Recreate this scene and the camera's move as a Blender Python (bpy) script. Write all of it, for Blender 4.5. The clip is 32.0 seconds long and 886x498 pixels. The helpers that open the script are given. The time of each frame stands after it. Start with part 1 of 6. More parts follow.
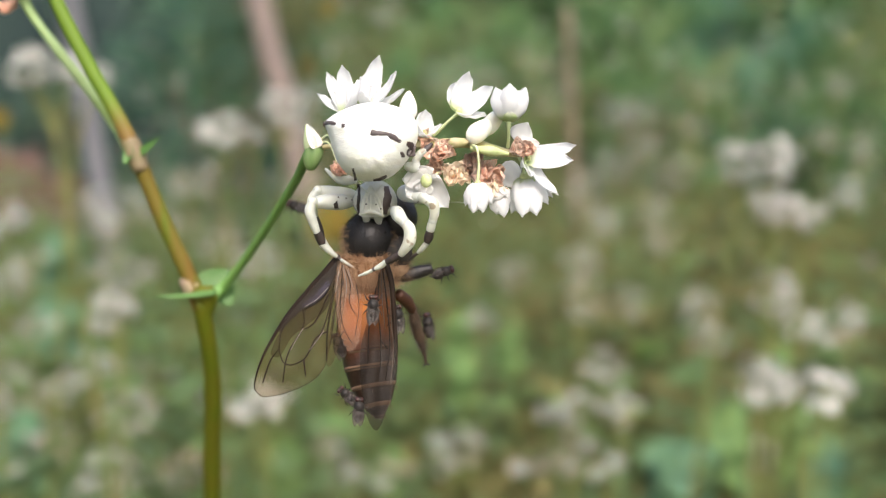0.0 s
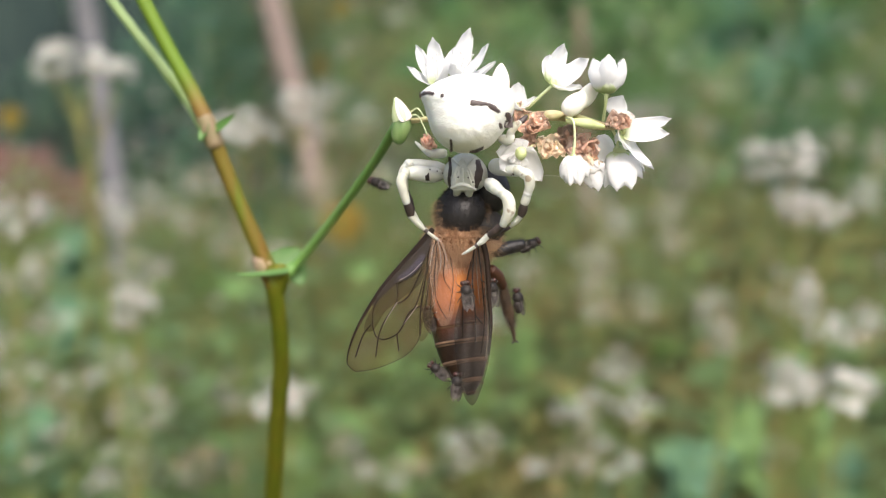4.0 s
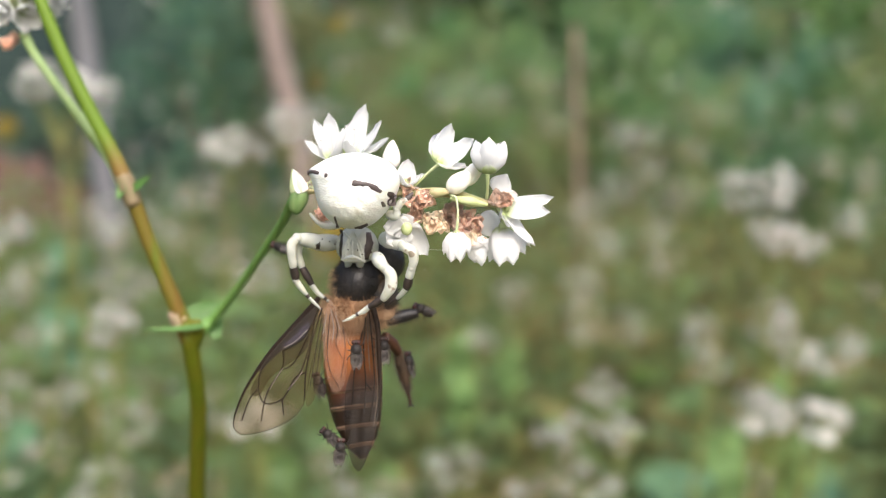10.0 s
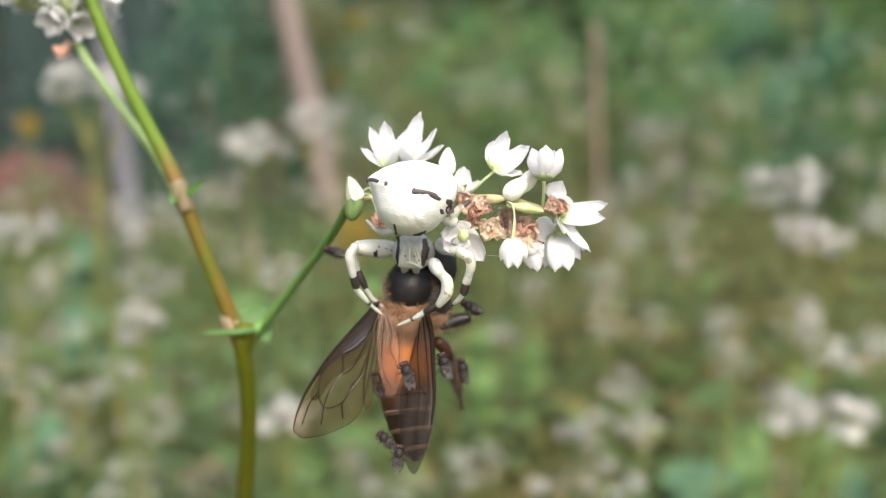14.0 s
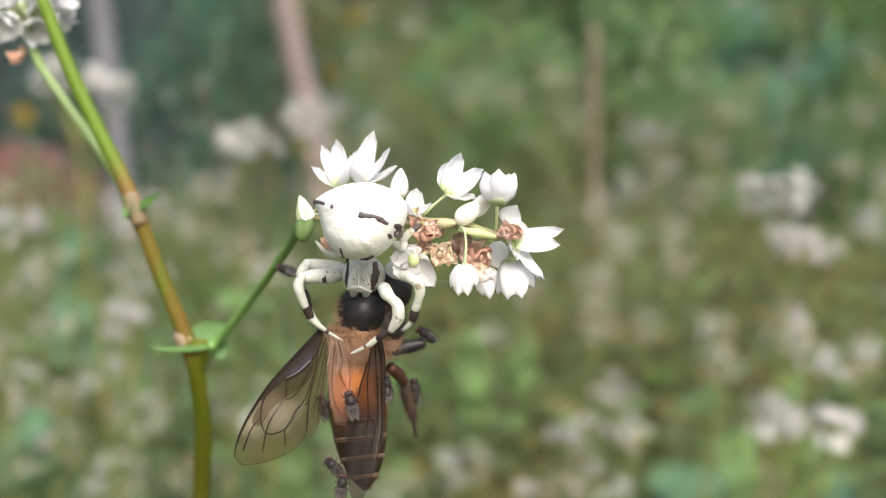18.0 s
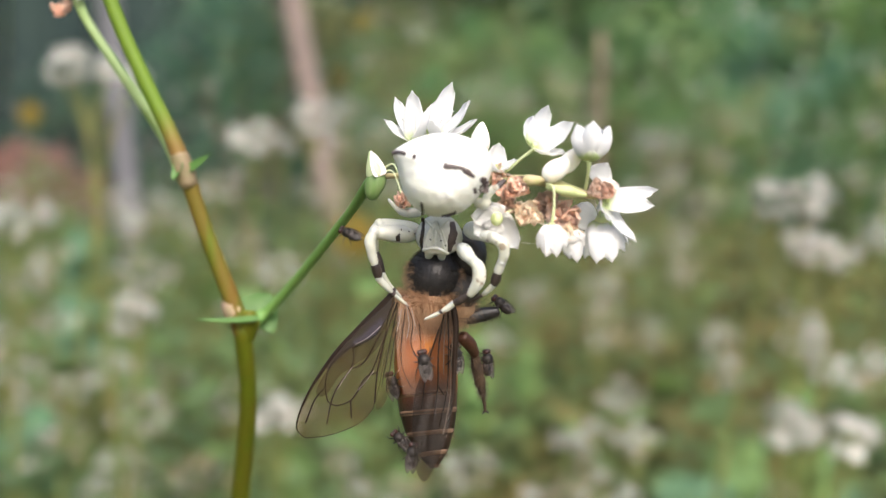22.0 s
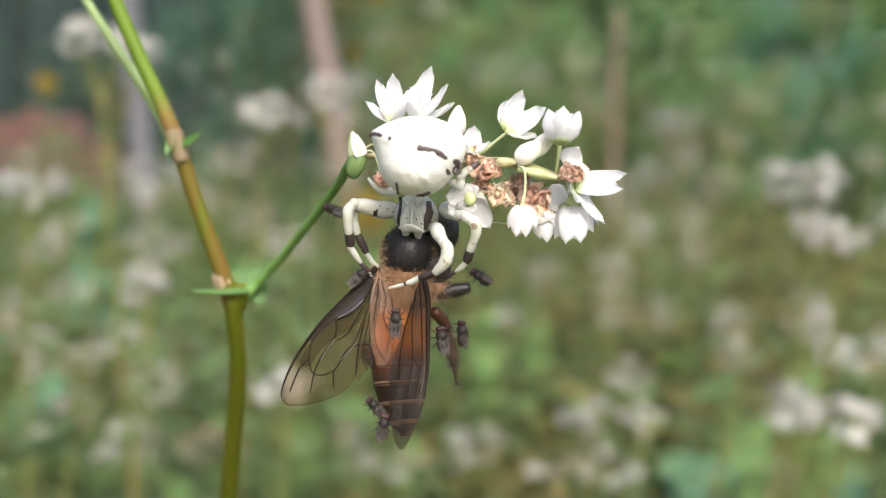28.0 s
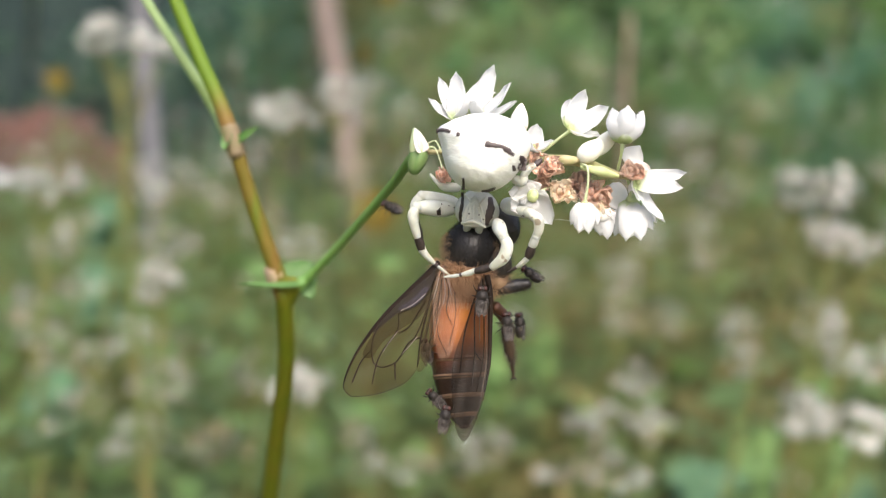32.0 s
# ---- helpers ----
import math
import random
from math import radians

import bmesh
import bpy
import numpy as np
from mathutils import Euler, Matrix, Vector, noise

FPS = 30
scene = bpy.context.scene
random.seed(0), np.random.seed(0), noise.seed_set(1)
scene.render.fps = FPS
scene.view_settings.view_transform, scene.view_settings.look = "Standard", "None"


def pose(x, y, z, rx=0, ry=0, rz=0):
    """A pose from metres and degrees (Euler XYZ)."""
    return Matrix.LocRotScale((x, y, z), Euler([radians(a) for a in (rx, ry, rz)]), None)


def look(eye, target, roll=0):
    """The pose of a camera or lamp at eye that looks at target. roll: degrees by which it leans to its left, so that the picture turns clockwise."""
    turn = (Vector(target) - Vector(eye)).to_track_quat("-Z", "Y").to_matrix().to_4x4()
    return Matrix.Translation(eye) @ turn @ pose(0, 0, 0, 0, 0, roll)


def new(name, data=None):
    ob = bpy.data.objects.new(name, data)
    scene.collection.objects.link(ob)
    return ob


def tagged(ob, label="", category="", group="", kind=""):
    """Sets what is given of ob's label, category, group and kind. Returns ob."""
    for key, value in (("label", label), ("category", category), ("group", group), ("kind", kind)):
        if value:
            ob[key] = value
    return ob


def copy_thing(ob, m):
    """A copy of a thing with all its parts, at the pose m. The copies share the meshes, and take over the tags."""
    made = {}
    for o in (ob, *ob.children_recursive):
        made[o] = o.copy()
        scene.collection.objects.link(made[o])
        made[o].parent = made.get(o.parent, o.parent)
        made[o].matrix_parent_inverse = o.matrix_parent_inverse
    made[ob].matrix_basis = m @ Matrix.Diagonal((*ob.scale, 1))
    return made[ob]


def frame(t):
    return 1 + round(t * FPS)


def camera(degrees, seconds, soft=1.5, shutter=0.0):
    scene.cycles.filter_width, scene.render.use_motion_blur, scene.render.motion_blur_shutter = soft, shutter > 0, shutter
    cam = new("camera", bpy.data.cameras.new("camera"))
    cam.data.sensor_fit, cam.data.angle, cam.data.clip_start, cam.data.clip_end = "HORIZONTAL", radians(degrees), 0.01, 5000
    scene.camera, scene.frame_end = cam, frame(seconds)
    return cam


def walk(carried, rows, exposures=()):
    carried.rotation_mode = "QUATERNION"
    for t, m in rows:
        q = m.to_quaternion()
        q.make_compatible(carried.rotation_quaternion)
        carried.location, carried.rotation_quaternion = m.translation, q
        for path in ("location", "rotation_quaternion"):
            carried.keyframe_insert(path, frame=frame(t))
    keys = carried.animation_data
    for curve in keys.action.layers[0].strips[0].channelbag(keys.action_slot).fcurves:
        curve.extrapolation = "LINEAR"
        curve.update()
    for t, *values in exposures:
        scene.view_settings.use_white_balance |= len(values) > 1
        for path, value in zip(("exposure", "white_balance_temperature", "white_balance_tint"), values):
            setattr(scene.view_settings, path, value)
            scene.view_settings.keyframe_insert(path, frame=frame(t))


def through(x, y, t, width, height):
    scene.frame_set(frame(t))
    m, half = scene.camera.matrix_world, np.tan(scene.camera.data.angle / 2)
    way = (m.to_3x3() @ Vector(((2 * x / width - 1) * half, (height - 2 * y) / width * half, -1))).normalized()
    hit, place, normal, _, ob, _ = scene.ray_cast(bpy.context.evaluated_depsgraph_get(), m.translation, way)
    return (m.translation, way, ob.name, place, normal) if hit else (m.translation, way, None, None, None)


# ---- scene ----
cam = camera(48.5, 32.0, 1.2)
EXPO = 1.36
# a close hand-held view: the whole path is METRES long, the flower about 8 cm before the lens
METRES = 0.178
EYE, TILT = 0.72, -8.0
SITE = pose(0, 0, EYE, TILT, 0, 0)
ROWS = [
    (0.0, 0, 0, 0, 0, 0, -0),
    (0.5, 0.0061, 0.0063, -0.0035, 0.08, -0.23, 0.03),
    (1.0, 0.01, 0.0095, -0.013, 0.14, -0.41, 0.01),
    (1.5, -0.0023, 0.0001, -0.0032, 0.29, -0.52, 0.06),
    (2.0, -0.0222, -0.0043, -0.0066, 0.39, -0.35, -0.01),
    (2.5, 0.0005, 0.008, -0.0128, 0.39, -0.3, -0.12),
    (3.0, -0.0094, 0.0021, -0.0061, 0.46, -0.19, -0.23),
    (3.5, -0.0354, 0.0038, -0.0145, 0.54, -0.07, -0.34),
    (5.5, -0.0431, 0.0202, -0.0036, 0.34, 0.21, -0.6),
    (6.0, -0.0429, 0.031, -0.0141, 0.21, 0.08, -0.64),
    (6.5, -0.0328, 0.0295, -0.0111, 0.17, -0, -0.68),
    (7.0, -0.0234, 0.0201, -0.0127, 0.17, -0.06, -0.84),
    (7.5, -0.0135, 0.0076, -0.0143, 0.16, 0.11, -1.01),
    (8.0, -0.0214, 0.0037, -0.0009, 0.14, 0.36, -1.13),
    (8.5, -0.0231, 0.0061, 0.0005, 0.14, 0.54, -1.29),
    (9.0, -0.0163, 0.0054, 0.0039, 0.12, 0.71, -1.43),
    (9.5, 0.0049, 0.0036, 0.0146, 0.12, 0.84, -1.42),
    (10.0, 0.012, -0.0129, 0.0147, 0.21, 0.99, -1.38),
    (10.5, 0.0217, -0.0349, 0.0188, 0.33, 1.12, -1.28),
    (11.0, 0.0184, -0.0398, 0.0118, 0.52, 1.14, -1.2),
    (11.5, 0.0168, -0.0363, 0.0169, 0.68, 1.15, -1.1),
    (12.0, 0.0042, -0.0276, 0.0256, 0.86, 1.04, -1.15),
    (12.5, -0.0096, -0.0353, 0.017, 0.99, 0.91, -1.15),
    (13.0, -0.0084, -0.0304, 0.0173, 1.05, 0.87, -1.2),
    (13.5, -0.0063, -0.0203, 0.0109, 1.26, 0.69, -1.2),
    (14.0, -0.0066, -0.0195, 0.0196, 1.32, 0.69, -1.23),
    (14.5, -0.0109, -0.0278, 0.0217, 1.38, 0.69, -1.28),
    (16.5, 0.0045, -0.0171, 0.022, 1.43, 0.63, -1.57),
    (17.0, 0.0097, -0.0102, 0.0266, 1.35, 0.56, -1.74),
    (17.5, 0.0191, -0.0051, 0.0257, 1.2, 0.58, -1.96),
    (18.0, 0.0146, -0.0045, 0.0335, 1.03, 0.58, -2.25),
    (18.5, 0.0184, 0.0026, 0.0345, 0.97, 0.65, -2.47),
    (19.0, 0.0407, 0.0189, 0.0346, 0.94, 0.65, -2.47),
    (19.5, 0.0325, 0.035, 0.0264, 0.98, 0.64, -2.57),
    (20.0, 0.0468, 0.0437, 0.0286, 0.84, 0.69, -2.61),
    (20.5, 0.0212, 0.025, 0.0302, 0.93, 0.88, -2.79),
    (21.0, 0.0162, 0.0288, 0.0311, 0.96, 1.02, -2.93),
    (21.5, 0.0027, 0.0288, 0.0248, 1.07, 1.11, -3.04),
    (22.0, -0.022, 0.0292, 0.0103, 1.13, 0.97, -3.27),
    (22.5, 0.0028, 0.0207, 0.0161, 1.17, 0.64, -3.32),
    (23.0, 0.0245, -0.0063, 0.0033, 1.3, 0.26, -3.3),
    (23.5, 0.0264, -0.0342, 0.0079, 1.48, 0.04, -3.29),
    (24.0, 0.0056, -0.0299, 0.0122, 1.47, -0.08, -3.37),
    (24.5, -0.0145, -0.0238, 0.0043, 1.6, -0.15, -3.49),
    (25.0, 0.0087, -0.0261, 0.0067, 1.63, -0.17, -3.56),
    (25.5, 0.0352, -0.0292, 0.0081, 1.67, -0.18, -3.73),
    (27.5, 0.0043, 0.0272, 0.0074, 1.88, -0.35, -4.18),
    (28.0, -0.004, 0.0112, 0.0124, 1.89, -0.49, -4.26),
    (28.5, -0.0027, 0.0028, 0.0034, 2.1, -0.58, -4.23),
    (29.0, -0.0369, -0.0012, -0.0097, 2.12, -0.66, -4.44),
    (29.5, -0.0348, 0.0156, 0.0002, 2.15, -0.77, -4.68),
    (30.0, -0.0266, 0.0046, -0.0038, 2.23, -0.64, -4.86),
    (30.5, -0.0385, 0.0027, 0.004, 2.16, -0.61, -5.08),
    (31.0, -0.0256, 0.0084, -0.0002, 2.24, -0.57, -5.05),
    (31.5, -0.0385, -0.0049, -0.0033, 2.23, -0.41, -5.07),
    (32.0, -0.0298, 0.0021, 0.0064, 2.26, -0.34, -5.1),
]
walk(cam, [(t, SITE @ pose(METRES * x, METRES * y, METRES * z, 90 + pitch, roll, yaw)) for t, x, y, z, yaw, pitch, roll in ROWS],
     [(0.0, EXPO), (32.0, EXPO)])
cam.data.dof.use_dof = True
cam.data.dof.focus_distance = 0.0838
cam.data.dof.aperture_fstop = 19.5

# ---- light: a bright overcast sky ----
world = bpy.data.worlds.new("sky")
scene.world = world
world.use_nodes = True
wn, wl = world.node_tree.nodes, world.node_tree.links
sky = wn.new("ShaderNodeTexSky")
sky.sky_type = "NISHITA"
sky.sun_disc = False
sky.sun_elevation, sky.sun_rotation = radians(49), radians(164)
sky.air_density, sky.dust_density, sky.ozone_density = 1.0, 6.0, 1.0
wn["Background"].inputs["Strength"].default_value = 0.10
wl.new(sky.outputs[0], wn["Background"].inputs["Color"])
sun = new("sun", bpy.data.lights.new("sun", "SUN"))
sun.data.energy, sun.data.angle, sun.data.color = 1.2, radians(25), (1.0, 0.98, 0.97)
sun.matrix_world = look((0, 0, 5), (-0.18, 0.62, 5 - 0.75))


# ---- materials ----
def material(name, colour, rough=0.5, second=None, scale=400.0, bump=0.0, bump_scale=2000.0, metal=0.0, sss=0.0, sss_r=0.0006, alpha=1.0, through=0.0, tip=None, coat=0.0, spots=None, stretch=(1, 1, 1), vary=0.0, gloss=0.5):
    """Two-scale procedural surface. second: a colour mixed in by noise; tip: a colour reached along the piece; through: light let through."""
    m = bpy.data.materials.new(name)
    m.use_nodes = True
    n, l = m.node_tree.nodes, m.node_tree.links
    b = n["Principled BSDF"]
    out = n["Material Output"]
    co = n.new("ShaderNodeTexCoord")
    mp = n.new("ShaderNodeMapping")
    mp.inputs["Scale"].default_value = stretch
    l.new(co.outputs["Object"], mp.inputs["Vector"])
    ns = n.new("ShaderNodeTexNoise")
    ns.inputs["Scale"].default_value, ns.inputs["Detail"].default_value = scale, 6.0
    l.new(mp.outputs[0], ns.inputs["Vector"])
    mix = n.new("ShaderNodeMix")
    mix.data_type = "RGBA"
    second = second or tuple(min(1, c * 0.82) for c in colour)
    mix.inputs["A"].default_value, mix.inputs["B"].default_value = (*colour, 1), (*second, 1)
    ramp = n.new("ShaderNodeMapRange")
    ramp.inputs["From Min"].default_value, ramp.inputs["From Max"].default_value = 0.38, 0.68
    l.new(ns.outputs["Fac"], ramp.inputs["Value"])
    l.new(ramp.outputs[0], mix.inputs["Factor"])
    colour_out = mix.outputs["Result"]
    if tip:
        at = n.new("ShaderNodeAttribute")
        at.attribute_name = "along"
        m2 = n.new("ShaderNodeMix")
        m2.data_type = "RGBA"
        m2.inputs["B"].default_value = (*tip[0], 1)
        rr = n.new("ShaderNodeMapRange")
        rr.interpolation_type = "SMOOTHSTEP"
        rr.inputs["From Min"].default_value, rr.inputs["From Max"].default_value = tip[1], tip[2]
        l.new(at.outputs["Fac"], rr.inputs["Value"])
        l.new(rr.outputs[0], m2.inputs["Factor"])
        l.new(colour_out, m2.inputs["A"])
        colour_out = m2.outputs["Result"]
    if spots:
        vo = n.new("ShaderNodeTexNoise")
        vo.inputs["Scale"].default_value, vo.inputs["Detail"].default_value = spots[1], 2.0
        l.new(mp.outputs[0], vo.inputs["Vector"])
        sr = n.new("ShaderNodeMapRange")
        sr.inputs["From Min"].default_value, sr.inputs["From Max"].default_value = spots[2], spots[2] + 0.03
        l.new(vo.outputs["Fac"], sr.inputs["Value"])
        m3 = n.new("ShaderNodeMix")
        m3.data_type = "RGBA"
        m3.inputs["B"].default_value = (*spots[0], 1)
        l.new(sr.outputs[0], m3.inputs["Factor"])
        l.new(colour_out, m3.inputs["A"])
        colour_out = m3.outputs["Result"]
    if vary:
        oi = n.new("ShaderNodeObjectInfo")
        hs = n.new("ShaderNodeHueSaturation")
        vr = n.new("ShaderNodeMapRange")
        vr.inputs["To Min"].default_value, vr.inputs["To Max"].default_value = 1 - vary, 1 + vary
        l.new(oi.outputs["Random"], vr.inputs["Value"])
        l.new(vr.outputs[0], hs.inputs["Value"])
        l.new(colour_out, hs.inputs["Color"])
        colour_out = hs.outputs[0]
    l.new(colour_out, b.inputs["Base Color"])
    b.inputs["Roughness"].default_value, b.inputs["Metallic"].default_value = rough, metal
    b.inputs["Alpha"].default_value = alpha
    b.inputs["Specular IOR Level"].default_value = gloss
    b.inputs["Coat Weight"].default_value = coat
    if sss:
        b.inputs["Subsurface Weight"].default_value = sss
        b.inputs["Subsurface Radius"].default_value = (1.0, 0.9, 0.7)
        b.inputs["Subsurface Scale"].default_value = sss_r
    if bump:
        nb = n.new("ShaderNodeTexNoise")
        nb.inputs["Scale"].default_value, nb.inputs["Detail"].default_value = bump_scale, 4.0
        l.new(mp.outputs[0], nb.inputs["Vector"])
        bp = n.new("ShaderNodeBump")
        bp.inputs["Strength"].default_value, bp.inputs["Distance"].default_value = bump, 0.5 / bump_scale
        l.new(nb.outputs["Fac"], bp.inputs["Height"])
        l.new(bp.outputs[0], b.inputs["Normal"])
    if through:
        tr = n.new("ShaderNodeBsdfTranslucent")
        l.new(colour_out, tr.inputs["Color"])
        ms = n.new("ShaderNodeMixShader")
        ms.inputs["Fac"].default_value = through
        l.new(b.outputs[0], ms.inputs[1])
        l.new(tr.outputs[0], ms.inputs[2])
        l.new(ms.outputs[0], out.inputs["Surface"])
    return m


WHITE_PETAL = material("white_petal", (0.9, 0.9, 0.89), 0.6, (0.86, 0.86, 0.86), 900, 0.15, 3000, through=0.6, tip=((0.9, 0.9, 0.9), 0.03, 0.28), stretch=(1, 1, 0.3))
WHITE_PETAL.node_tree.nodes["Mix"].inputs["A"].default_value = (0.62, 0.72, 0.36, 1)
WHITE_PETAL.node_tree.nodes["Mix"].inputs["B"].default_value = (0.72, 0.78, 0.52, 1)
PLAIN_PETAL = material("plain_petal", (0.9, 0.89, 0.88), 0.6, (0.86, 0.86, 0.86), 900, 0.15, 3000, through=0.6)
BUD_WHITE = material("bud_white", (0.84, 0.84, 0.76), 0.5, (0.80, 0.63, 0.58), 300, 0.15, 2500, sss=0.3, stretch=(3, 3, 0.6))
BUD_GREEN = material("bud_green", (0.12, 0.21, 0.06), 0.5, (0.19, 0.26, 0.10), 700, 0.15, 3000, sss=0.2, stretch=(3, 3, 0.5))
OVARY = material("ovary", (0.50, 0.56, 0.28), 0.5, (0.40, 0.46, 0.20), 1500, sss=0.2)
WITHERED = material("withered", (0.95, 0.80, 0.70), 0.8, (0.84, 0.60, 0.47), 1300, 0.5, 3500, through=0.62, vary=0.25)
WITHERED_PALE = material("withered_pale", (0.95, 0.88, 0.74), 0.75, (0.84, 0.66, 0.50), 1500, 0.7, 3500, through=0.6, vary=0.15)
STEM = material("stem", (0.09, 0.125, 0.010), 0.5, (0.145, 0.09, 0.016), 420, 0.25, 2500, sss=0.1, stretch=(1, 1, 0.05), tip=((0.20, 0.09, 0.035), 0.84, 1.0), gloss=0.2)
STEM_OLIVE = material("stem_olive", (0.10, 0.125, 0.007), 0.5, (0.125, 0.118, 0.009), 400, 0.25, 2500, sss=0.1, stretch=(1, 1, 0.06), gloss=0.2)
STEM_UP = material("stem_up", (0.20, 0.10, 0.035), 0.5, (0.15, 0.13, 0.02), 200, 0.25, 2500, sss=0.1, stretch=(1, 1, 0.2), tip=((0.115, 0.19, 0.018), 0.06, 0.32), gloss=0.22)
STEM_GREEN = material("stem_green", (0.13, 0.27, 0.06), 0.45, (0.17, 0.31, 0.08), 300, 0.2, 2500, sss=0.15, stretch=(1, 1, 0.2))
STEM_PALE = material("stem_pale", (0.56, 0.62, 0.36), 0.5, (0.50, 0.58, 0.30), 300, 0.2, 2500, sss=0.2)
STEM_SIDE = material("stem_side", (0.30, 0.42, 0.17), 0.5, (0.22, 0.32, 0.09), 300, 0.2, 2500, sss=0.2)
SHEATH = material("sheath", (0.30, 0.21, 0.13), 0.6, (0.24, 0.22, 0.10), 500, 0.4, 2500, through=0.3)
SHEATH_PALE = material("sheath_pale", (0.50, 0.36, 0.26), 0.6, (0.36, 0.30, 0.16), 600, 0.4, 2500, through=0.3)
NODE_LEAF = material("node_leaf", (0.085, 0.20, 0.04), 0.5, (0.12, 0.24, 0.06), 400, 0.3, 2500, through=0.3)
RACHIS = material("rachis", (0.34, 0.35, 0.15), 0.6, (0.50, 0.40, 0.24), 700, 0.3, 3000, sss=0.2)

PORCELAIN = material("spider_white", (0.86, 0.86, 0.81), 0.42, (0.80, 0.81, 0.73), 700, 0.35, 2600, sss=0.25, stretch=(1, 1, 2.2))
SPIDER_CLEAR = material("spider_clear", (0.66, 0.67, 0.61), 0.28, (0.74, 0.75, 0.70), 900, 0.15, 3000, sss=0.5, through=0.25, spots=((0.06, 0.035, 0.03), 1400, 0.70))
SPIDER_GLASS = material("spider_glass", (0.62, 0.63, 0.56), 0.25, (0.74, 0.75, 0.70), 900, 0.15, 3000, sss=0.6, through=0.35, coat=0.4)
SPIDER_LEG = material("spider_leg", (0.82, 0.82, 0.74), 0.36, (0.60, 0.61, 0.53), 700, 0.3, 2200, sss=0.5, through=0.35, coat=0.2, spots=((0.42, 0.36, 0.28), 900, 0.66))
SPIDER_DARK = material("spider_dark", (0.022, 0.016, 0.014), 0.5, (0.05, 0.034, 0.028), 1800, 0.3, 3000)
SPIDER_BROWN = material("spider_brown", (0.075, 0.055, 0.052), 0.5, (0.045, 0.032, 0.030), 1500, 0.3, 3000)

BEE_BLACK = material("bee_black", (0.012, 0.011, 0.012), 0.45, (0.025, 0.02, 0.02), 900, 0.4, 3000)
BEE_FUR_BLACK = material("bee_fur_black", (0.018, 0.014, 0.012), 0.6, (0.04, 0.03, 0.02), 900)
BEE_FUR_TAN = material("bee_fur_tan", (0.60, 0.40, 0.25), 0.6, (0.42, 0.26, 0.15), 900, through=0.4)
BEE_TAWNY = material("bee_tawny", (0.30, 0.16, 0.075), 0.6, (0.20, 0.095, 0.045), 500, 0.4, 2500)
BEE_BROWN = material("bee_brown", (0.075, 0.032, 0.018), 0.45, (0.045, 0.02, 0.013), 600, 0.3, 2500, gloss=0.3)
BEE_ORANGE = material("bee_orange", (0.42, 0.14, 0.016), 0.38, (0.30, 0.085, 0.014), 420, 0.35, 2500, sss=0.1, coat=0.15, tip=((0.075, 0.027, 0.013), 0.5, 1.0))
BEE_AMBER = material("bee_amber", (0.085, 0.03, 0.015), 0.4, (0.05, 0.02, 0.012), 500, 0.35, 2500, tip=((0.028, 0.014, 0.01), 0.2, 0.9), coat=0.1)
BEE_DARK = material("bee_dark", (0.020, 0.012, 0.009), 0.4, (0.04, 0.022, 0.013), 600, 0.3, 2500, gloss=0.2)
BEE_BAND = material("bee_band", (0.18, 0.115, 0.075), 0.6, (0.11, 0.07, 0.045), 900, gloss=0.2)
BEE_LEG = material("bee_leg", (0.075, 0.047, 0.028), 0.5, (0.035, 0.022, 0.016), 900, 0.5, 3000)
VEIN = material("vein", (0.020, 0.012, 0.008), 0.5, gloss=0.12)
# pale colour for highlights drawn as thin strokes on the wings
VEIN_GLINT = material("vein_glint", (0.34, 0.29, 0.25), 0.3)
FLY_BLACK = material("fly_black", (0.016, 0.013, 0.012), 0.5, (0.03, 0.025, 0.022), 2200, 0.4, 5000, gloss=0.25)
FLY_GREY = material("fly_grey", (0.022, 0.017, 0.015), 0.5, (0.04, 0.032, 0.028), 2200, 0.4, 5000, gloss=0.2)
FLY_EYE = material("fly_eye", (0.055, 0.016, 0.013), 0.45, (0.035, 0.012, 0.01), 4000, 0.3, 9000)
SILK = material("silk", (0.8, 0.8, 0.8), 0.3)


def film(name, colour, clear, rough=0.25, edge=None, gloss=0.28):
    """A thin see-through membrane: mostly clear, tinted, with a sheen; edge: the clearness that it reaches along the piece."""
    m = bpy.data.materials.new(name)
    m.use_nodes = True
    n, l = m.node_tree.nodes, m.node_tree.links
    b, out = n["Principled BSDF"], n["Material Output"]
    b.inputs["Base Color"].default_value = (*colour, 1)
    b.inputs["Roughness"].default_value = rough
    b.inputs["Specular IOR Level"].default_value = gloss
    tr = n.new("ShaderNodeBsdfTransparent")
    tr.inputs["Color"].default_value = tuple(0.55 + 0.45 * c / max(colour) for c in colour) + (1,)
    ms = n.new("ShaderNodeMixShader")
    co = n.new("ShaderNodeTexCoord")
    ns = n.new("ShaderNodeTexNoise")
    ns.inputs["Scale"].default_value, ns.inputs["Detail"].default_value = 300, 4.0
    l.new(co.outputs["Object"], ns.inputs["Vector"])
    rg = n.new("ShaderNodeMapRange")
    rg.inputs["To Min"].default_value, rg.inputs["To Max"].default_value = clear - 0.08, clear + 0.08
    l.new(ns.outputs["Fac"], rg.inputs["Value"])
    fac = rg.outputs[0]
    if edge is not None:
        at = n.new("ShaderNodeAttribute")
        at.attribute_name = "along"
        mx = n.new("ShaderNodeMix")
        l.new(at.outputs["Fac"], mx.inputs["Factor"])
        l.new(fac, mx.inputs["A"])
        mx.inputs["B"].default_value = edge
        fac = mx.outputs["Result"]
    l.new(fac, ms.inputs["Fac"])
    l.new(b.outputs[0], ms.inputs[1])
    l.new(tr.outputs[0], ms.inputs[2])
    l.new(ms.outputs[0], out.inputs["Surface"])
    return m


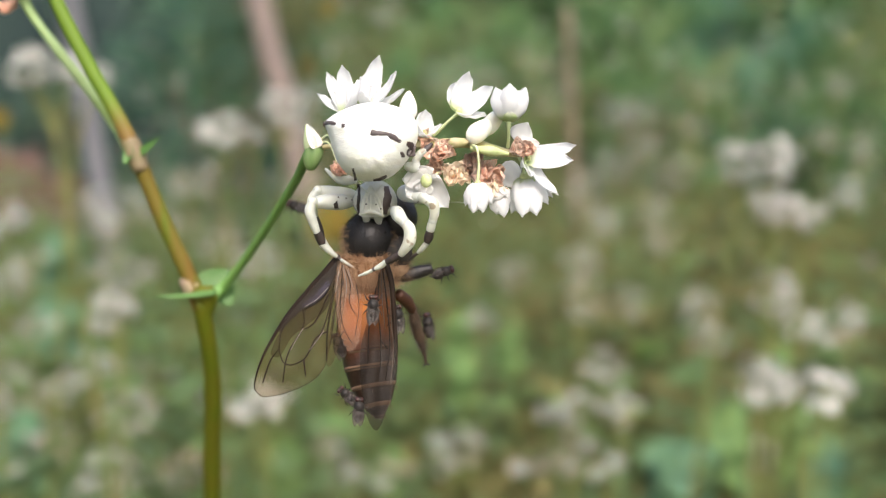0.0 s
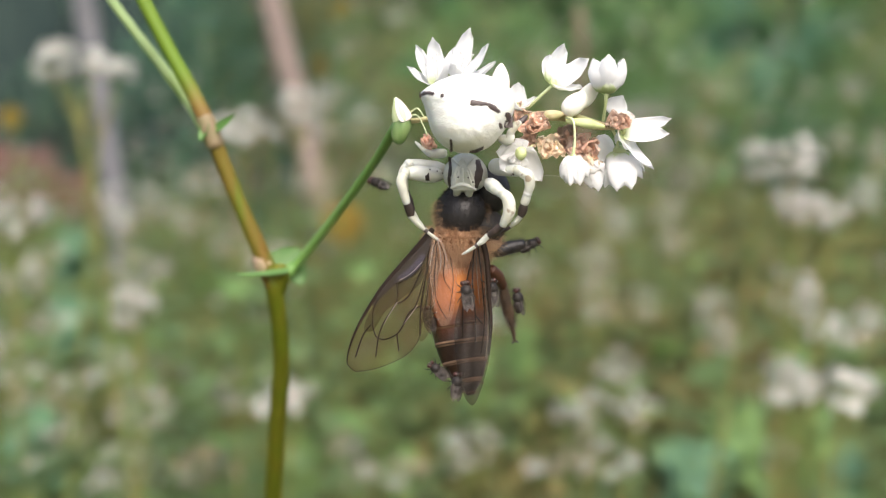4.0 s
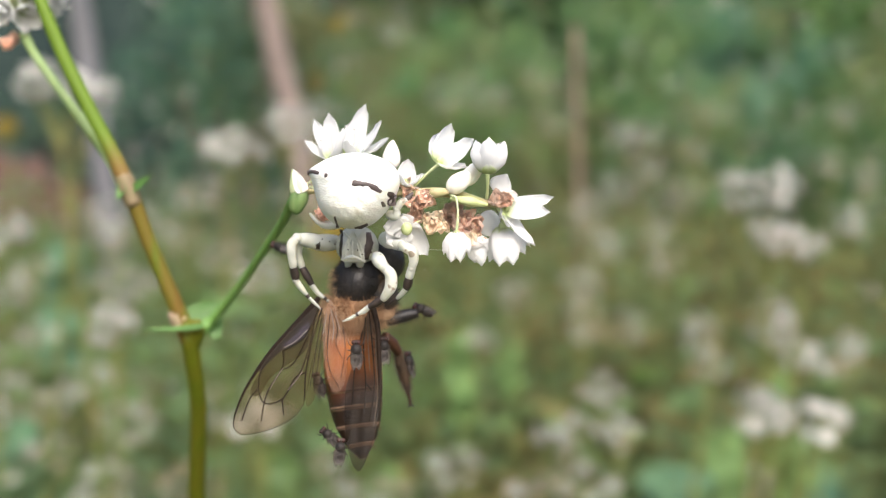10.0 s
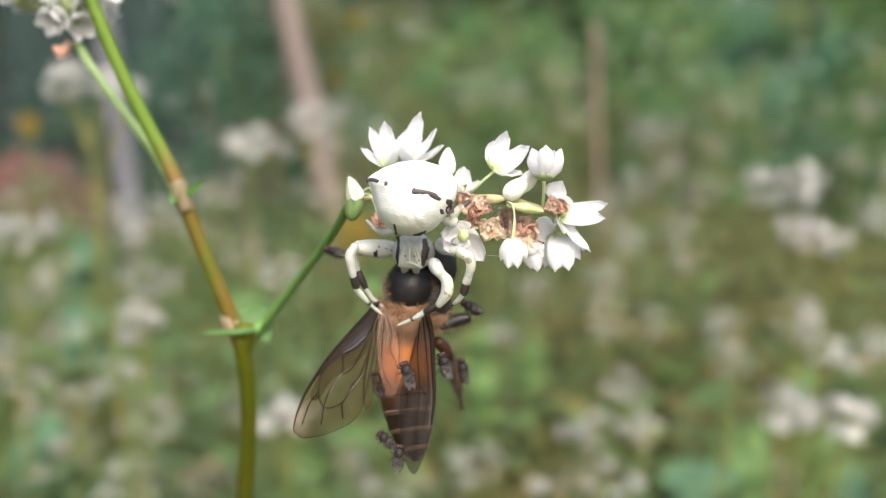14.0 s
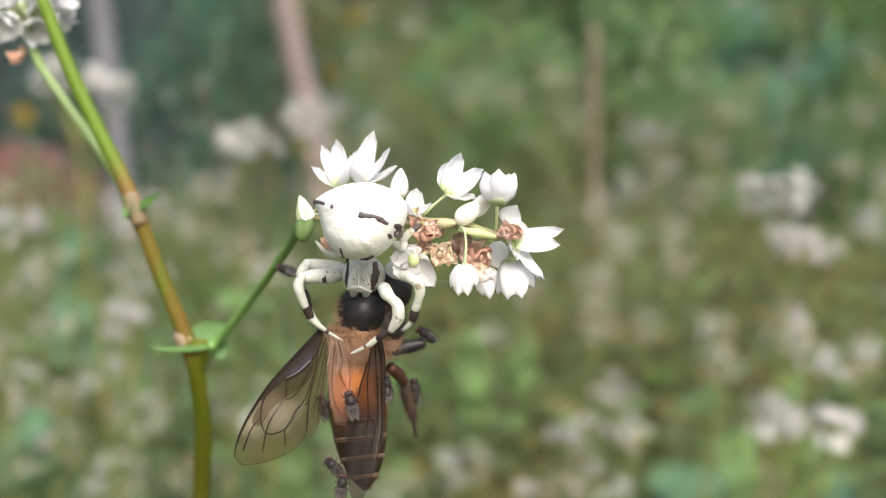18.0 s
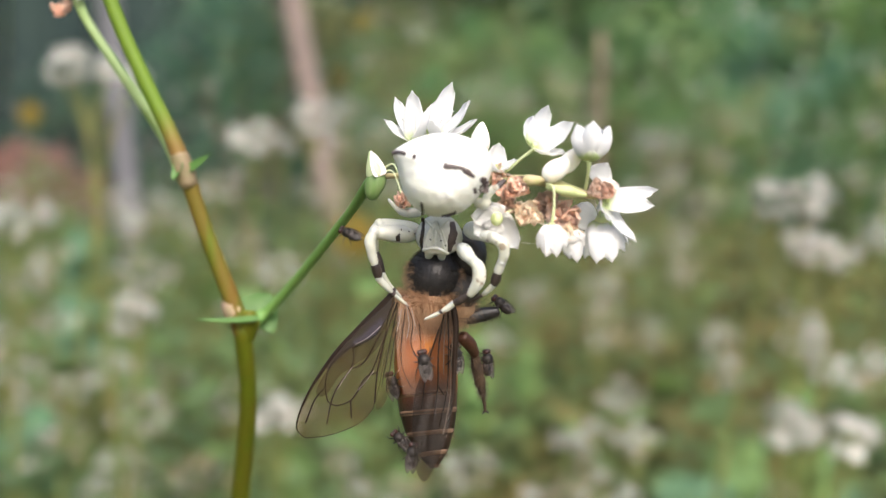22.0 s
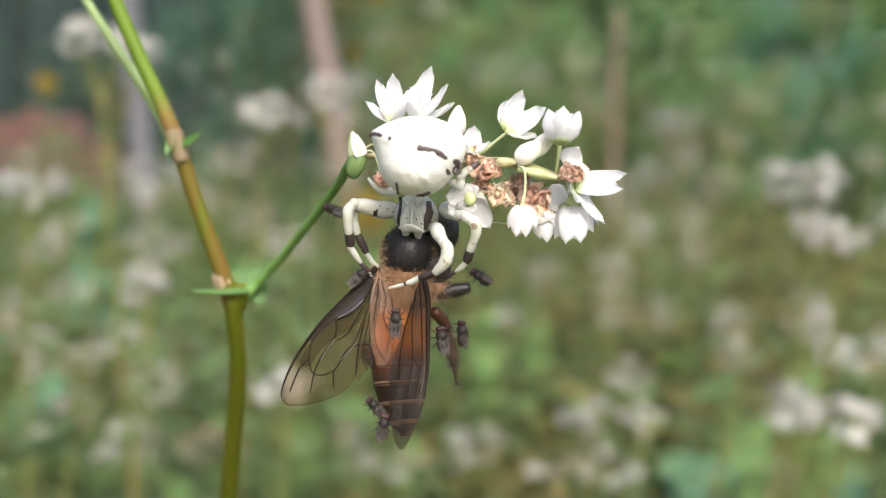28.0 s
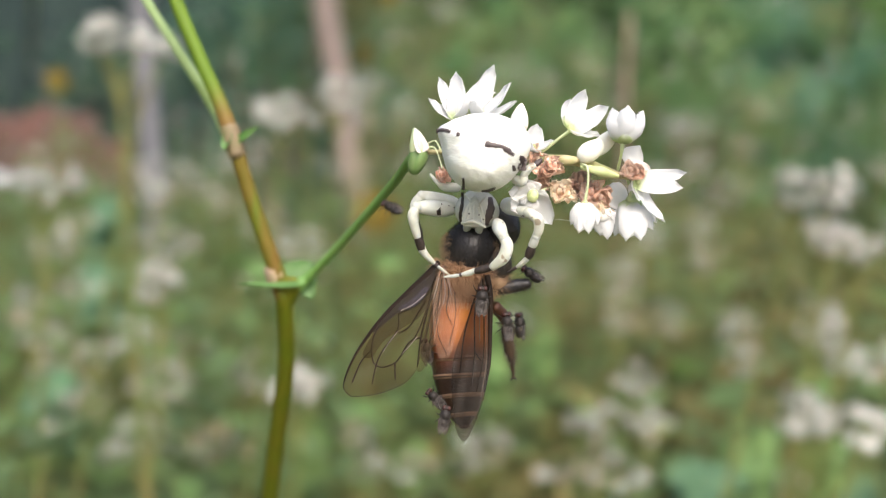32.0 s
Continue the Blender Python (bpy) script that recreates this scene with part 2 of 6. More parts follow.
WING_CLEAR = film("wing_clear", (0.060, 0.045, 0.026), 0.34, 0.22, 0.62, 0.3)
WING_DARK = film("wing_dark", (0.014, 0.011, 0.008), 0.46, 0.35, 0.36, 0.16)
WING_FRONT = film("wing_front", (0.022, 0.016, 0.013), 0.16, 0.3, 0.30, 0.3)
WING_PALE = film("wing_pale", (0.44, 0.30, 0.22), 0.68, 0.22, 0.78, 0.5)
# bluish tint that paints the sheen on the dark front of the wing
WING_SHEEN = film("wing_sheen", (0.055, 0.048, 0.07), 0.45, 0.22, 0.5, 0.6)
WING_SMOKE = film("wing_smoke", (0.032, 0.024, 0.015), 0.52, 0.3, 0.62, 0.25)
FLY_WING = film("fly_wing", (0.11, 0.10, 0.095), 0.62, 0.3)


GROUND = material("soil", (0.115, 0.105, 0.055), 0.95, (0.085, 0.115, 0.05), 1.6, 0.8, 14.0, spots=((0.18, 0.14, 0.08), 6.0, 0.62), gloss=0.1)
FIELD_LEAF = material("field_leaf", (0.135, 0.20, 0.075), 0.6, (0.11, 0.18, 0.09), 30, 0.2, 200, through=0.35, vary=0.35, gloss=0.25)
LUSH_LEAF = material("lush_leaf", (0.14, 0.25, 0.085), 0.6, (0.17, 0.26, 0.08), 30, 0.2, 200, through=0.35, vary=0.2, gloss=0.25)
FIELD_STEM = material("field_stem", (0.14, 0.18, 0.05), 0.7, (0.19, 0.15, 0.06), 30, gloss=0.2)
FIELD_FLOWER = material("field_flower", (0.62, 0.62, 0.58), 0.7, (0.50, 0.48, 0.43), 60, through=0.4, vary=0.15, gloss=0.2)
FADED_FLOWER = material("faded_flower", (0.40, 0.35, 0.27), 0.7, (0.30, 0.25, 0.17), 60, through=0.2)
DRY_GRASS = material("dry_grass", (0.165, 0.135, 0.055), 0.85, (0.125, 0.135, 0.045), 3.0, through=0.2, gloss=0.15)
GREEN_GRASS = material("green_grass", (0.14, 0.20, 0.05), 0.7, (0.18, 0.19, 0.06), 3.0, through=0.3, gloss=0.2)
BUSH_LEAF = material("bush_leaf", (0.10, 0.23, 0.10), 0.4, (0.20, 0.30, 0.10), 2.2, through=0.4, vary=0.4, gloss=0.45)
TEAL_LEAF = material("teal_leaf", (0.075, 0.19, 0.13), 0.4, (0.15, 0.26, 0.15), 2.2, through=0.4, vary=0.4, gloss=0.45)
OLIVE_LEAF = material("olive_leaf", (0.24, 0.23, 0.10), 0.5, (0.17, 0.24, 0.09), 2.2, through=0.4, vary=0.35, gloss=0.3)
# near-white leaf colour that imitates bright highlights on glossy foliage
GLINT_LEAF = material("glint_leaf", (0.62, 0.63, 0.56), 0.6, (0.50, 0.46, 0.42), 8.0, through=0.3, vary=0.2)
BARK = material("bark", (0.16, 0.11, 0.08), 0.9, (0.24, 0.18, 0.13), 30, 0.8, 60, stretch=(1, 1, 0.2))
OLD_WOOD = material("old_wood", (0.20, 0.155, 0.135), 0.9, (0.145, 0.115, 0.10), 25, 0.6, 80, stretch=(1, 1, 0.15))
GREY_POST = material("grey_post", (0.145, 0.145, 0.155), 0.85, (0.11, 0.11, 0.12), 25, 0.5, 90, stretch=(1, 1, 0.2), gloss=0.2)
RED_SOIL = material("red_soil", (0.10, 0.042, 0.03), 0.95, (0.065, 0.05, 0.04), 6, 0.8, 30)
SHADE_NET = material("shade_net", (0.022, 0.036, 0.036), 0.95, (0.038, 0.058, 0.052), 1.5, 0.4, 200, gloss=0.1)
PALE_SHEET = material("pale_sheet", (0.72, 0.74, 0.76), 0.4, (0.6, 0.62, 0.62), 4, 0.3, 20)
SAGE_LEAF = material("sage_leaf", (0.10, 0.21, 0.13), 0.6, (0.13, 0.24, 0.12), 30, 0.2, 200, through=0.35, vary=0.2, gloss=0.3)
YELLOW = material("yellow_flower", (0.24, 0.18, 0.015), 0.7, (0.19, 0.12, 0.015), 40, through=0.3)


# ---- shapes: vertices in millimetres in the frame of the site, or metres for the field ----
class Geo:
    def __init__(self, v, f, a=None):
        self.v = np.array(v, float).reshape(-1, 3)
        self.f = [tuple(int(i) for i in q) for q in f]
        self.a = np.zeros(len(self.v)) if a is None else np.array(a, float)

    def __add__(self, o):
        k = len(self.v)
        return Geo(np.vstack([self.v, o.v]), self.f + [tuple(i + k for i in q) for q in o.f], np.concatenate([self.a, o.a]))

    def moved(self, m):
        r = np.array(m)
        return Geo(self.v @ r[:3, :3].T + r[:3, 3], self.f, self.a)


def joined(geos):
    v, f, a, k = [], [], [], 0
    for g in geos:
        v.append(g.v)
        a.append(g.a)
        f.extend(tuple(i + k for i in q) for q in g.f)
        k += len(g.v)
    return Geo(np.vstack(v), f, np.concatenate(a))


def unit(v):
    v = np.array(v, float)
    return v / max(np.linalg.norm(v), 1e-9)


def smooth_path(points, res):
    p = np.array(points, float)
    if len(p) < 3:
        t = np.linspace(0, 1, res + 1)[:, None]
        return p[0] * (1 - t) + p[-1] * t
    q = np.vstack([2 * p[0] - p[1], p, 2 * p[-1] - p[-2]])
    out = []
    for i in range(1, len(q) - 2):
        a, b, c, d = q[i - 1:i + 3]
        for t in np.arange(res) / res:
            out.append(0.5 * (2 * b + (c - a) * t + (2 * a - 5 * b + 4 * c - d) * t * t + (3 * b - a - 3 * c + d) * t ** 3))
    out.append(p[-1])
    return np.array(out)


def tube(points, radii, n=10, res=5, wobble=0.0, flat=1.0, ended=True):
    """A rounded, tapering tube along a smooth line."""
    p = smooth_path(points, res)
    r = np.interp(np.linspace(0, 1, len(p)), np.linspace(0, 1, len(radii)), radii)
    d = np.gradient(p, axis=0)
    d /= np.linalg.norm(d, axis=1)[:, None] + 1e-12
    side = np.cross(d[0], (0.0, 1.0, 0.0))
    if np.linalg.norm(side) < 0.1:
        side = np.cross(d[0], (1.0, 0.0, 0.0))
    v, a = [], []
    ends = [(-0.55, 0.72), (-0.2, 0.95)] if ended else []
    rings = [(p[0] + d[0] * r[0] * e, r[0] * k, d[0], 0.0) for e, k in ends] + [(p[i], r[i], d[i], i / (len(p) - 1)) for i in range(len(p))] + \
            [(p[-1] - d[-1] * r[-1] * e, r[-1] * k, d[-1], 1.0) for e, k in reversed(ends)]
    for c, rr, dd, s in rings:
        side = unit(side - dd * np.dot(side, dd))
        up = np.cross(dd, side)
        for k in range(n):
            w = 2 * math.pi * k / n
            q = rr * (1 + wobble * noise.noise(Vector(c * 0.8 + np.array((k * 1.7, 0, 0)))))
            v.append(c + q * (math.cos(w) * side + flat * math.sin(w) * up))
            a.append(s)
    f = []
    for i in range(len(rings) - 1):
        for k in range(n):
            k2 = (k + 1) % n
            f.append((i * n + k, i * n + k2, (i + 1) * n + k2, (i + 1) * n + k))
    f.append(tuple(reversed(range(n))))
    f.append(tuple(range((len(rings) - 1) * n, len(rings) * n)))
    return Geo(v, f, a)


def ball(c, size, n=16, m=10, rough=0.0, freq=1.0, turn=None, squash=None):
    """A rounded body with half-axes size; squash(x, y, z) may reshape the unit sphere."""
    v, a = [], []
    for i in range(m + 1):
        ph = math.pi * (i + 0.02) / (m + 0.04)
        for k in range(n):
            th = 2 * math.pi * k / n
            u = np.array((math.sin(ph) * math.cos(th), math.sin(ph) * math.sin(th), math.cos(ph)))
            if squash:
                u = np.array(squash(*u))
            u = u * (1 + rough * noise.noise(Vector(u * freq * 2 + np.array(c))))
            v.append(u * size)
            a.append(1 - i / m)
    f = [(i * n + k, (i + 1) * n + k, (i + 1) * n + (k + 1) % n, i * n + (k + 1) % n) for i in range(m) for k in range(n)]
    f.append(tuple(range(n)))
    f.append(tuple(reversed(range(m * n, (m + 1) * n))))
    v = np.array(v)
    if turn is not None:
        v = v @ np.array(turn.to_3x3()).T
    return Geo(v + np.array(c), f, a)


def blade(base, tip, width, face, cup=0.25, curl=0.1, thick=0.05, nu=9, nv=6, point=1.0, neck=0.25, ruffle=0.0, seed=0):
    """A petal, leaf or wing: a cupped sheet with thickness from base to tip; face: the way that its inner side looks."""
    base, tip = np.array(base, float), np.array(tip, float)
    ax = tip - base
    length = np.linalg.norm(ax)
    ax = ax / length
    nr = np.array(face, float)
    nr = unit(nr - ax * np.dot(nr, ax))
    sd = np.cross(ax, nr)
    v, a = [], []
    for layer in (0, 1):
        for i in range(nu + 1):
            s = i / nu
            w = width / 2 * (neck * (1 - s) ** 2 + max(0.0, math.sin(math.pi * min(1.0, s ** 0.8 * 0.97 + 0.01))) ** (0.55 * point)) / (1 + neck * 0.2)
            if i == nu:
                w = width * 0.09
            for k in range(nv + 1):
                q = 2 * k / nv - 1
                rf = ruffle * width * noise.noise(Vector((s * 4 + seed * 3.1, q * 3, seed * 7.7)))
                h = cup * w * (q * q - 0.4) + curl * length * math.sin(math.pi * s * 0.9) * -1 + rf - thick * layer * (0.4 + 0.6 * math.sin(math.pi * min(s + 0.1, 1)))
                v.append(base + ax * (s * length * (1 - 0.08 * abs(q) ** 2 * s)) + sd * w * q + nr * h)
                a.append(s)
    m = (nu + 1) * (nv + 1)
    f = []
    for i in range(nu):
        for k in range(nv):
            c = i * (nv + 1) + k
            f.append((c, c + 1, c + nv + 2, c + nv + 1))
            f.append((m + c, m + c + nv + 1, m + c + nv + 2, m + c + 1))
    rim = [k for k in range(nv + 1)] + [i * (nv + 1) + nv for i in range(1, nu + 1)] + [nu * (nv + 1) + k for k in range(nv - 1, -1, -1)] + [i * (nv + 1) for i in range(nu - 1, 0, -1)]
    for i, c in enumerate(rim):
        d = rim[(i + 1) % len(rim)]
        f.append((c, m + c, m + d, d))
    return Geo(v, f, a)


BASES = {}


def mesh_of(name, geo, mat, base, unit_size):
    me = bpy.data.meshes.new(name)
    me.from_pydata(((geo.v - np.array(base)) * unit_size).tolist(), [], geo.f)
    me.polygons.foreach_set("use_smooth", [True] * len(me.polygons))
    at = me.attributes.new("along", "FLOAT", "POINT")
    at.data.foreach_set("value", geo.a)
    me.materials.append(mat)
    me.update()
    return me


def thing(name, base, label, category, group="", kind="", m=None):
    """An empty at the thing's base, in millimetres of the site."""
    ob = new(name)
    ob.empty_display_size = 0.002
    ob.matrix_world = (m or SITE) @ Matrix.Translation(Vector(base) * 0.001)
    BASES[ob.name] = np.array(base, float)
    return tagged(ob, label, category, group, kind)


def part(name, geo, mat, parent, label=""):
    """One mesh under a thing or under a part, its shape in millimetres of the site."""
    base = BASES[parent.name]
    ob = new(name, mesh_of(name, geo, mat, base, 0.001))
    ob.parent = parent
    BASES[ob.name] = base
    return tagged(ob, label)


def hairs(spots, length, width, seed=0, droop=(0, 0, -0.3)):
    """Fine fur: one thin tapering blade for each (root, way)."""
    rnd = np.random.RandomState(seed)
    v, f = [], []
    for root, way in spots:
        way = unit(np.array(way) + rnd.normal(0, 0.28, 3))
        sd = unit(np.cross(way, rnd.normal(0, 1, 3))) * width
        ln = length * rnd.uniform(0.6, 1.2)
        mid = root + way * ln * 0.55
        end = root + way * ln + np.array(droop) * ln * 0.5
        k = len(v)
        v += [root - sd, root + sd, mid - sd * 0.7, mid + sd * 0.7, end]
        f += [(k, k + 1, k + 3, k + 2), (k + 2, k + 3, k + 4)]
    return Geo(v, f)


def shell_spots(geo, count, seed, keep=lambda p, n: True):
    """Random places on a shape, with the way outwards."""
    rnd = np.random.RandomState(seed)
    quads = [q for q in geo.f if len(q) == 4]
    mid = geo.v.mean(axis=0)
    out = []
    while len(out) < count:
        q = quads[rnd.randint(len(quads))]
        w = rnd.dirichlet((1, 1, 1, 1))
        p = sum(geo.v[i] * k for i, k in zip(q, w))
        n = unit(np.cross(geo.v[q[2]] - geo.v[q[0]], geo.v[q[3]] - geo.v[q[1]]))
        if np.dot(n, p - mid) < 0:
            n = -n
        if keep(p, n):
            out.append((p, n))
    return out


# ---- the buckwheat plant that carries the scene ----
from mathutils.bvhtree import BVHTree

plant = thing("buckwheat_plant", (-35.72, 160.00, -94.28), "tall buckwheat stalk, green turning red-brown, with white flowers", "plant")
lower_stem = part("stem", tube([(-35.72, 160.00, -94.28), (-32.25, 139.00, -50.39), (-28.90, 123.00, -27.75), (-26.92, 115.00, -16.75), (-26.41, 111.00, -11.10), (-26.51, 108.00, -6.25)], (1.5, 1.3, 1.1, 1.0, 0.94, 1.0), 14, 8, 0.06), STEM_OLIVE, plant, "yellow-green lower stem")
part("stem", tube([(-26.51, 108.00, -6.25), (-27.73, 107.60, -3.13), (-30.40, 106.80, 3.21), (-32.00, 106.20, 7.40), (-33.13, 105.60, 10.52)], (1.05, 0.92, 0.86, 0.84, 0.95), 14, 8, 0.06), STEM, plant, "stem flushed red-brown")
part("stem", tube([(-33.13, 105.60, 10.52), (-34.86, 105.40, 14.19), (-37.40, 105.00, 18.88), (-39.92, 104.60, 23.84), (-41.94, 104.20, 28.48), (-44.66, 103.60, 35.38)], (0.95, 0.82, 0.78, 0.76, 0.72, 0.65), 14, 8, 0.05), STEM_UP, plant, "bright green upper stem, red at its joint")
# swollen joints with papery sheaths and small clasping leaves
part("joint", tube([(-32.55, 105.60, 8.75), (-33.05, 105.58, 10.1), (-33.6, 105.55, 11.5)], (0.93, 1.1, 0.98), 16, 6, 0.1), SHEATH, plant, "pale papery joint")
part("joint", tube([(-25.96, 108.00, -4.51), (-25.95, 108.00, -5.34), (-26.22, 108.60, -6.78)], (0.9, 1.22, 1.0), 16, 6, 0.06), STEM_OLIVE, plant, "swollen joint")
part("joint_sheath", tube([(-27.92, 107.70, -3.41), (-27.58, 107.80, -4.06), (-27.24, 107.90, -4.70)], (1.0, 1.12, 1.05), 16, 6, 0.12), SHEATH_PALE, plant, "pale papery sheath")
part("leaf", blade((-32.6, 105.00, 10.1), (-29.9, 104.00, 11.9), 0.8, (0.3, -1, 0.5), 0.3, 0.04, 0.06, 16, 6, 1.5, 0.9), NODE_LEAF, plant, "narrow pointed green leaf")
part("leaf", blade((-33.3, 104.7, 10.9), (-33.75, 104.2, 8.9), 1.15, (-0.4, -1, 0.1), 0.5, 0.06, 0.06, 14, 8, 0.6, 0.5), NODE_LEAF, plant, "small rounded green leaf lobe")
part("leaf", blade((-24.6, 106.6, -4.75), (-31.1, 105.4, -5.05), 0.95, (0, -0.5, 1), 0.5, 0.035, 0.1, 24, 8, 1.0, 0.9), NODE_LEAF, plant, "narrow green leaf seen edge on")
part("leaf", blade((-26.2, 110.2, -5.3), (-24.4, 111.4, -2.2), 4.3, (0.1, -1, 0.15), 0.12, 0.03, 0.08, 22, 12, 0.75, 0.9), NODE_LEAF, plant, "small broad green leaf")
# flower stalk to the head with the spider
part("flower_stalk", tube([(-26.38, 108.50, -5.91), (-24.52, 109.80, -4.18), (-21.49, 107.00, -1.07), (-17.74, 101.50, 2.91), (-14.34, 95.50, 6.54), (-12.56, 90.50, 8.42), (-11.71, 89.00, 9.22)], (1.0, 0.58, 0.5, 0.46, 0.45, 0.47, 0.55), 12, 7, 0.04), STEM_GREEN, plant)
bud_place = ((-11.53, 88.90, 8.41), (-12.32, 88.50, 11.23))
# second head on a side branch
branch = part("side_branch", tube([(-33.48, 105.60, 10.21), (-35.86, 108.80, 13.08), (-38.32, 109.00, 16.47), (-41.88, 109.00, 21.06), (-45.13, 109.00, 25.36), (-46.57, 109.00, 27.82)], (0.7, 0.62, 0.58, 0.54, 0.5, 0.55), 12, 7, 0.04), STEM_SIDE, plant)


def flower(base, tips, width, parent, axis=(0, 0, 1), mat=None, ovary=0.3, cup=0.4, curl=0.12, ruffle=0.07, name="flower", label="", stamens=0, seed=1, point=0.55):
    """A small flower: green base, petals to the given tips, fine stamens."""
    base = np.array(base, float)
    hub = part(name, ball(base, (ovary, ovary, ovary * 1.15), 12, 8, 0.05), OVARY, parent, label)
    rnd = np.random.RandomState(seed)
    ax = unit(axis)
    for i, tip in enumerate(tips):
        d = unit(np.array(tip) - base)
        face = ax - d * np.dot(ax, d)
        if np.linalg.norm(face) < 0.25:
            face = face + np.array((0, -0.6, 0.2))
        w = width * rnd.uniform(0.85, 1.12)
        part("petal", blade(base - d * 0.12, tip, w, face, cup, curl, 0.07, 11, 8, point, 0.62, ruffle, seed + i * 1.3), mat or WHITE_PETAL, hub)
    if stamens:
        for k in range(stamens):
            w = ax + rnd.normal(0, 0.28, 3)
            e = base + unit(w) * rnd.uniform(2.2, 2.9)
            part("stamen", tube([base, (base + e) / 2 + rnd.normal(0, 0.08, 3), e], (0.035, 0.03, 0.03), 5, 3) + ball(e, (0.11, 0.09, 0.09), 8, 5), PLAIN_PETAL, hub)
    return hub


def bud_body(base, tip, radius, parent, mat=None, name="bud", label="", taper=0.42):
    base, tip = np.array(base, float), np.array(tip, float)
    d = tip - base
    q = Vector(d).to_track_quat("Z", "Y").to_matrix().to_4x4()
    g = ball((0, 0, 0), (radius, radius, np.linalg.norm(d) / 2), 14, 12, 0.04, squash=lambda x, y, z: (x * (1 - taper * z) * (1 + 0.08 * math.sin(3 * math.atan2(y, x))), y * (1 - taper * z), z))
    ob = part(name, g.moved(Matrix.Translation((base + tip) / 2) @ q), mat or BUD_WHITE, parent, label)
    return ob


bud = bud_body(*bud_place, 0.68, plant, STEM_PALE, "bud", "pale closed bud in a green sheath", 0.6)
part("bud_tip", blade((-11.24, 88.00, 9.09), (-12.17, 88.00, 11.21), 1.0, (0.3, -1, 0), 0.7, 0.05, 0.3, 14, 8, 0.9, 0.8), BUD_WHITE, bud, "white bud tip")
part("bud_sheath", ball((-11.75, 88.80, 8.43), (0.86, 0.82, 1.45), 18, 14, 0.06, turn=Matrix.Rotation(radians(14), 4, "Y"), squash=lambda x, y, z: (x * (1 + 0.12 * z), y * (1 + 0.12 * z), z)), BUD_GREEN, bud, "green sheath")
# the main axis of the head, hidden behind the spider on its way
part("rachis", tube([(-11.61, 89.00, 9.12), (-8.51, 88.00, 9.30), (-4.47, 86.50, 9.05), (-0.11, 84.50, 9.06), (2.49, 83.80, 8.96), (4.64, 83.80, 8.35), (6.48, 84.00, 8.12)], (0.22, 0.26, 0.36, 0.38, 0.42, 0.46, 0.28), 12, 6, 0.25), RACHIS, plant, "yellow-green flower axis")
bud_body((0.40, 83.00, 8.88), (2.27, 82.80, 9.05), 0.42, plant, RACHIS, "seed_bud", "green unripe seed")
part("bract", tube([(2.44, 83.00, 8.50), (4.08, 82.80, 8.24), (5.43, 83.00, 8.01)], (0.25, 0.46, 0.2), 10, 5, 0.2), OVARY, plant)
# flowers above the spider
flower((-8.34, 87.30, 12.22), [(-11.14, 87.50, 13.98), (-10.40, 88.20, 16.02), (-8.91, 86.80, 16.30), (-7.53, 85.60, 14.84), (-6.88, 89.00, 14.42)], 1.65, plant, (-0.1, -0.4, 1), stamens=4, seed=2, label="white open flower")
flower((-6.75, 87.00, 12.52), [(-5.58, 87.20, 17.25), (-4.19, 86.00, 15.68), (-3.47, 86.50, 14.26), (-6.87, 88.00, 15.77), (-6.91, 85.40, 13.75)], 1.75, plant, (0.4, -0.4, 1), stamens=8, seed=3, label="white open flower with stamens")
bud_body((-3.05, 85.50, 11.14), (-2.97, 85.60, 13.78), 0.78, plant, label="cream bud with pink veins")
flower((-1.66, 85.00, 9.95), [(-1.47, 85.00, 12.08), (-0.07, 84.20, 10.76), (-2.28, 84.00, 10.78), (-0.85, 84.50, 9.77)], 1.5, plant, (0.3, -0.6, 1), seed=4)
part("flower_stem", tube([(-1.92, 85.50, 9.02), (-0.71, 84.50, 9.82), (0.39, 83.80, 10.82), (1.32, 83.70, 11.59)], (0.14, 0.14, 0.12, 0.16), 8, 5), STEM_PALE, plant)
flower((1.32, 83.70, 11.78), [(2.34, 83.90, 15.18), (4.17, 83.20, 13.87), (3.68, 82.80, 11.44), (1.20, 84.60, 14.41), (2.95, 85.20, 13.58)], 2.0, plant, (0.6, -0.5, 0.8), seed=5, label="white half-open flower")
part("flower_stem", tube([(5.51, 83.50, 8.63), (5.49, 82.20, 9.67), (5.46, 81.60, 10.49)], (0.14, 0.12, 0.18), 8, 5), STEM_PALE, plant)
flower((5.47, 81.80, 10.80), [(4.62, 81.40, 13.51), (5.46, 80.60, 13.68), (6.57, 81.40, 13.51), (5.32, 83.20, 13.62), (6.38, 83.40, 13.67)], 1.85, plant, (0, -0.1, 1), cup=0.9, curl=0.22, seed=6, label="white goblet-shaped flower")
bud_body((2.07, 82.80, 9.12), (4.21, 83.00, 10.86), 0.82, plant, label="pinkish white bud", taper=0.25)
bud_body((3.39, 83.40, 9.76), (5.13, 83.20, 11.89), 0.72, plant, label="pinkish white bud", taper=0.25)
part("flower_stem", tube([(2.34, 83.00, 8.78), (2.82, 82.30, 8.45), (3.00, 82.40, 7.05), (2.91, 82.60, 5.56)], (0.11, 0.10, 0.10, 0.14), 8, 6), STEM_PALE, plant)
flower((7.25, 84.00, 7.86), [(11.50, 84.40, 8.96), (11.09, 83.50, 7.62), (9.94, 83.60, 4.66), (7.55, 83.00, 6.17), (6.92, 85.00, 6.87)], 1.55, plant, (0.7, -0.6, 0.2), seed=7, label="wide open white flower")
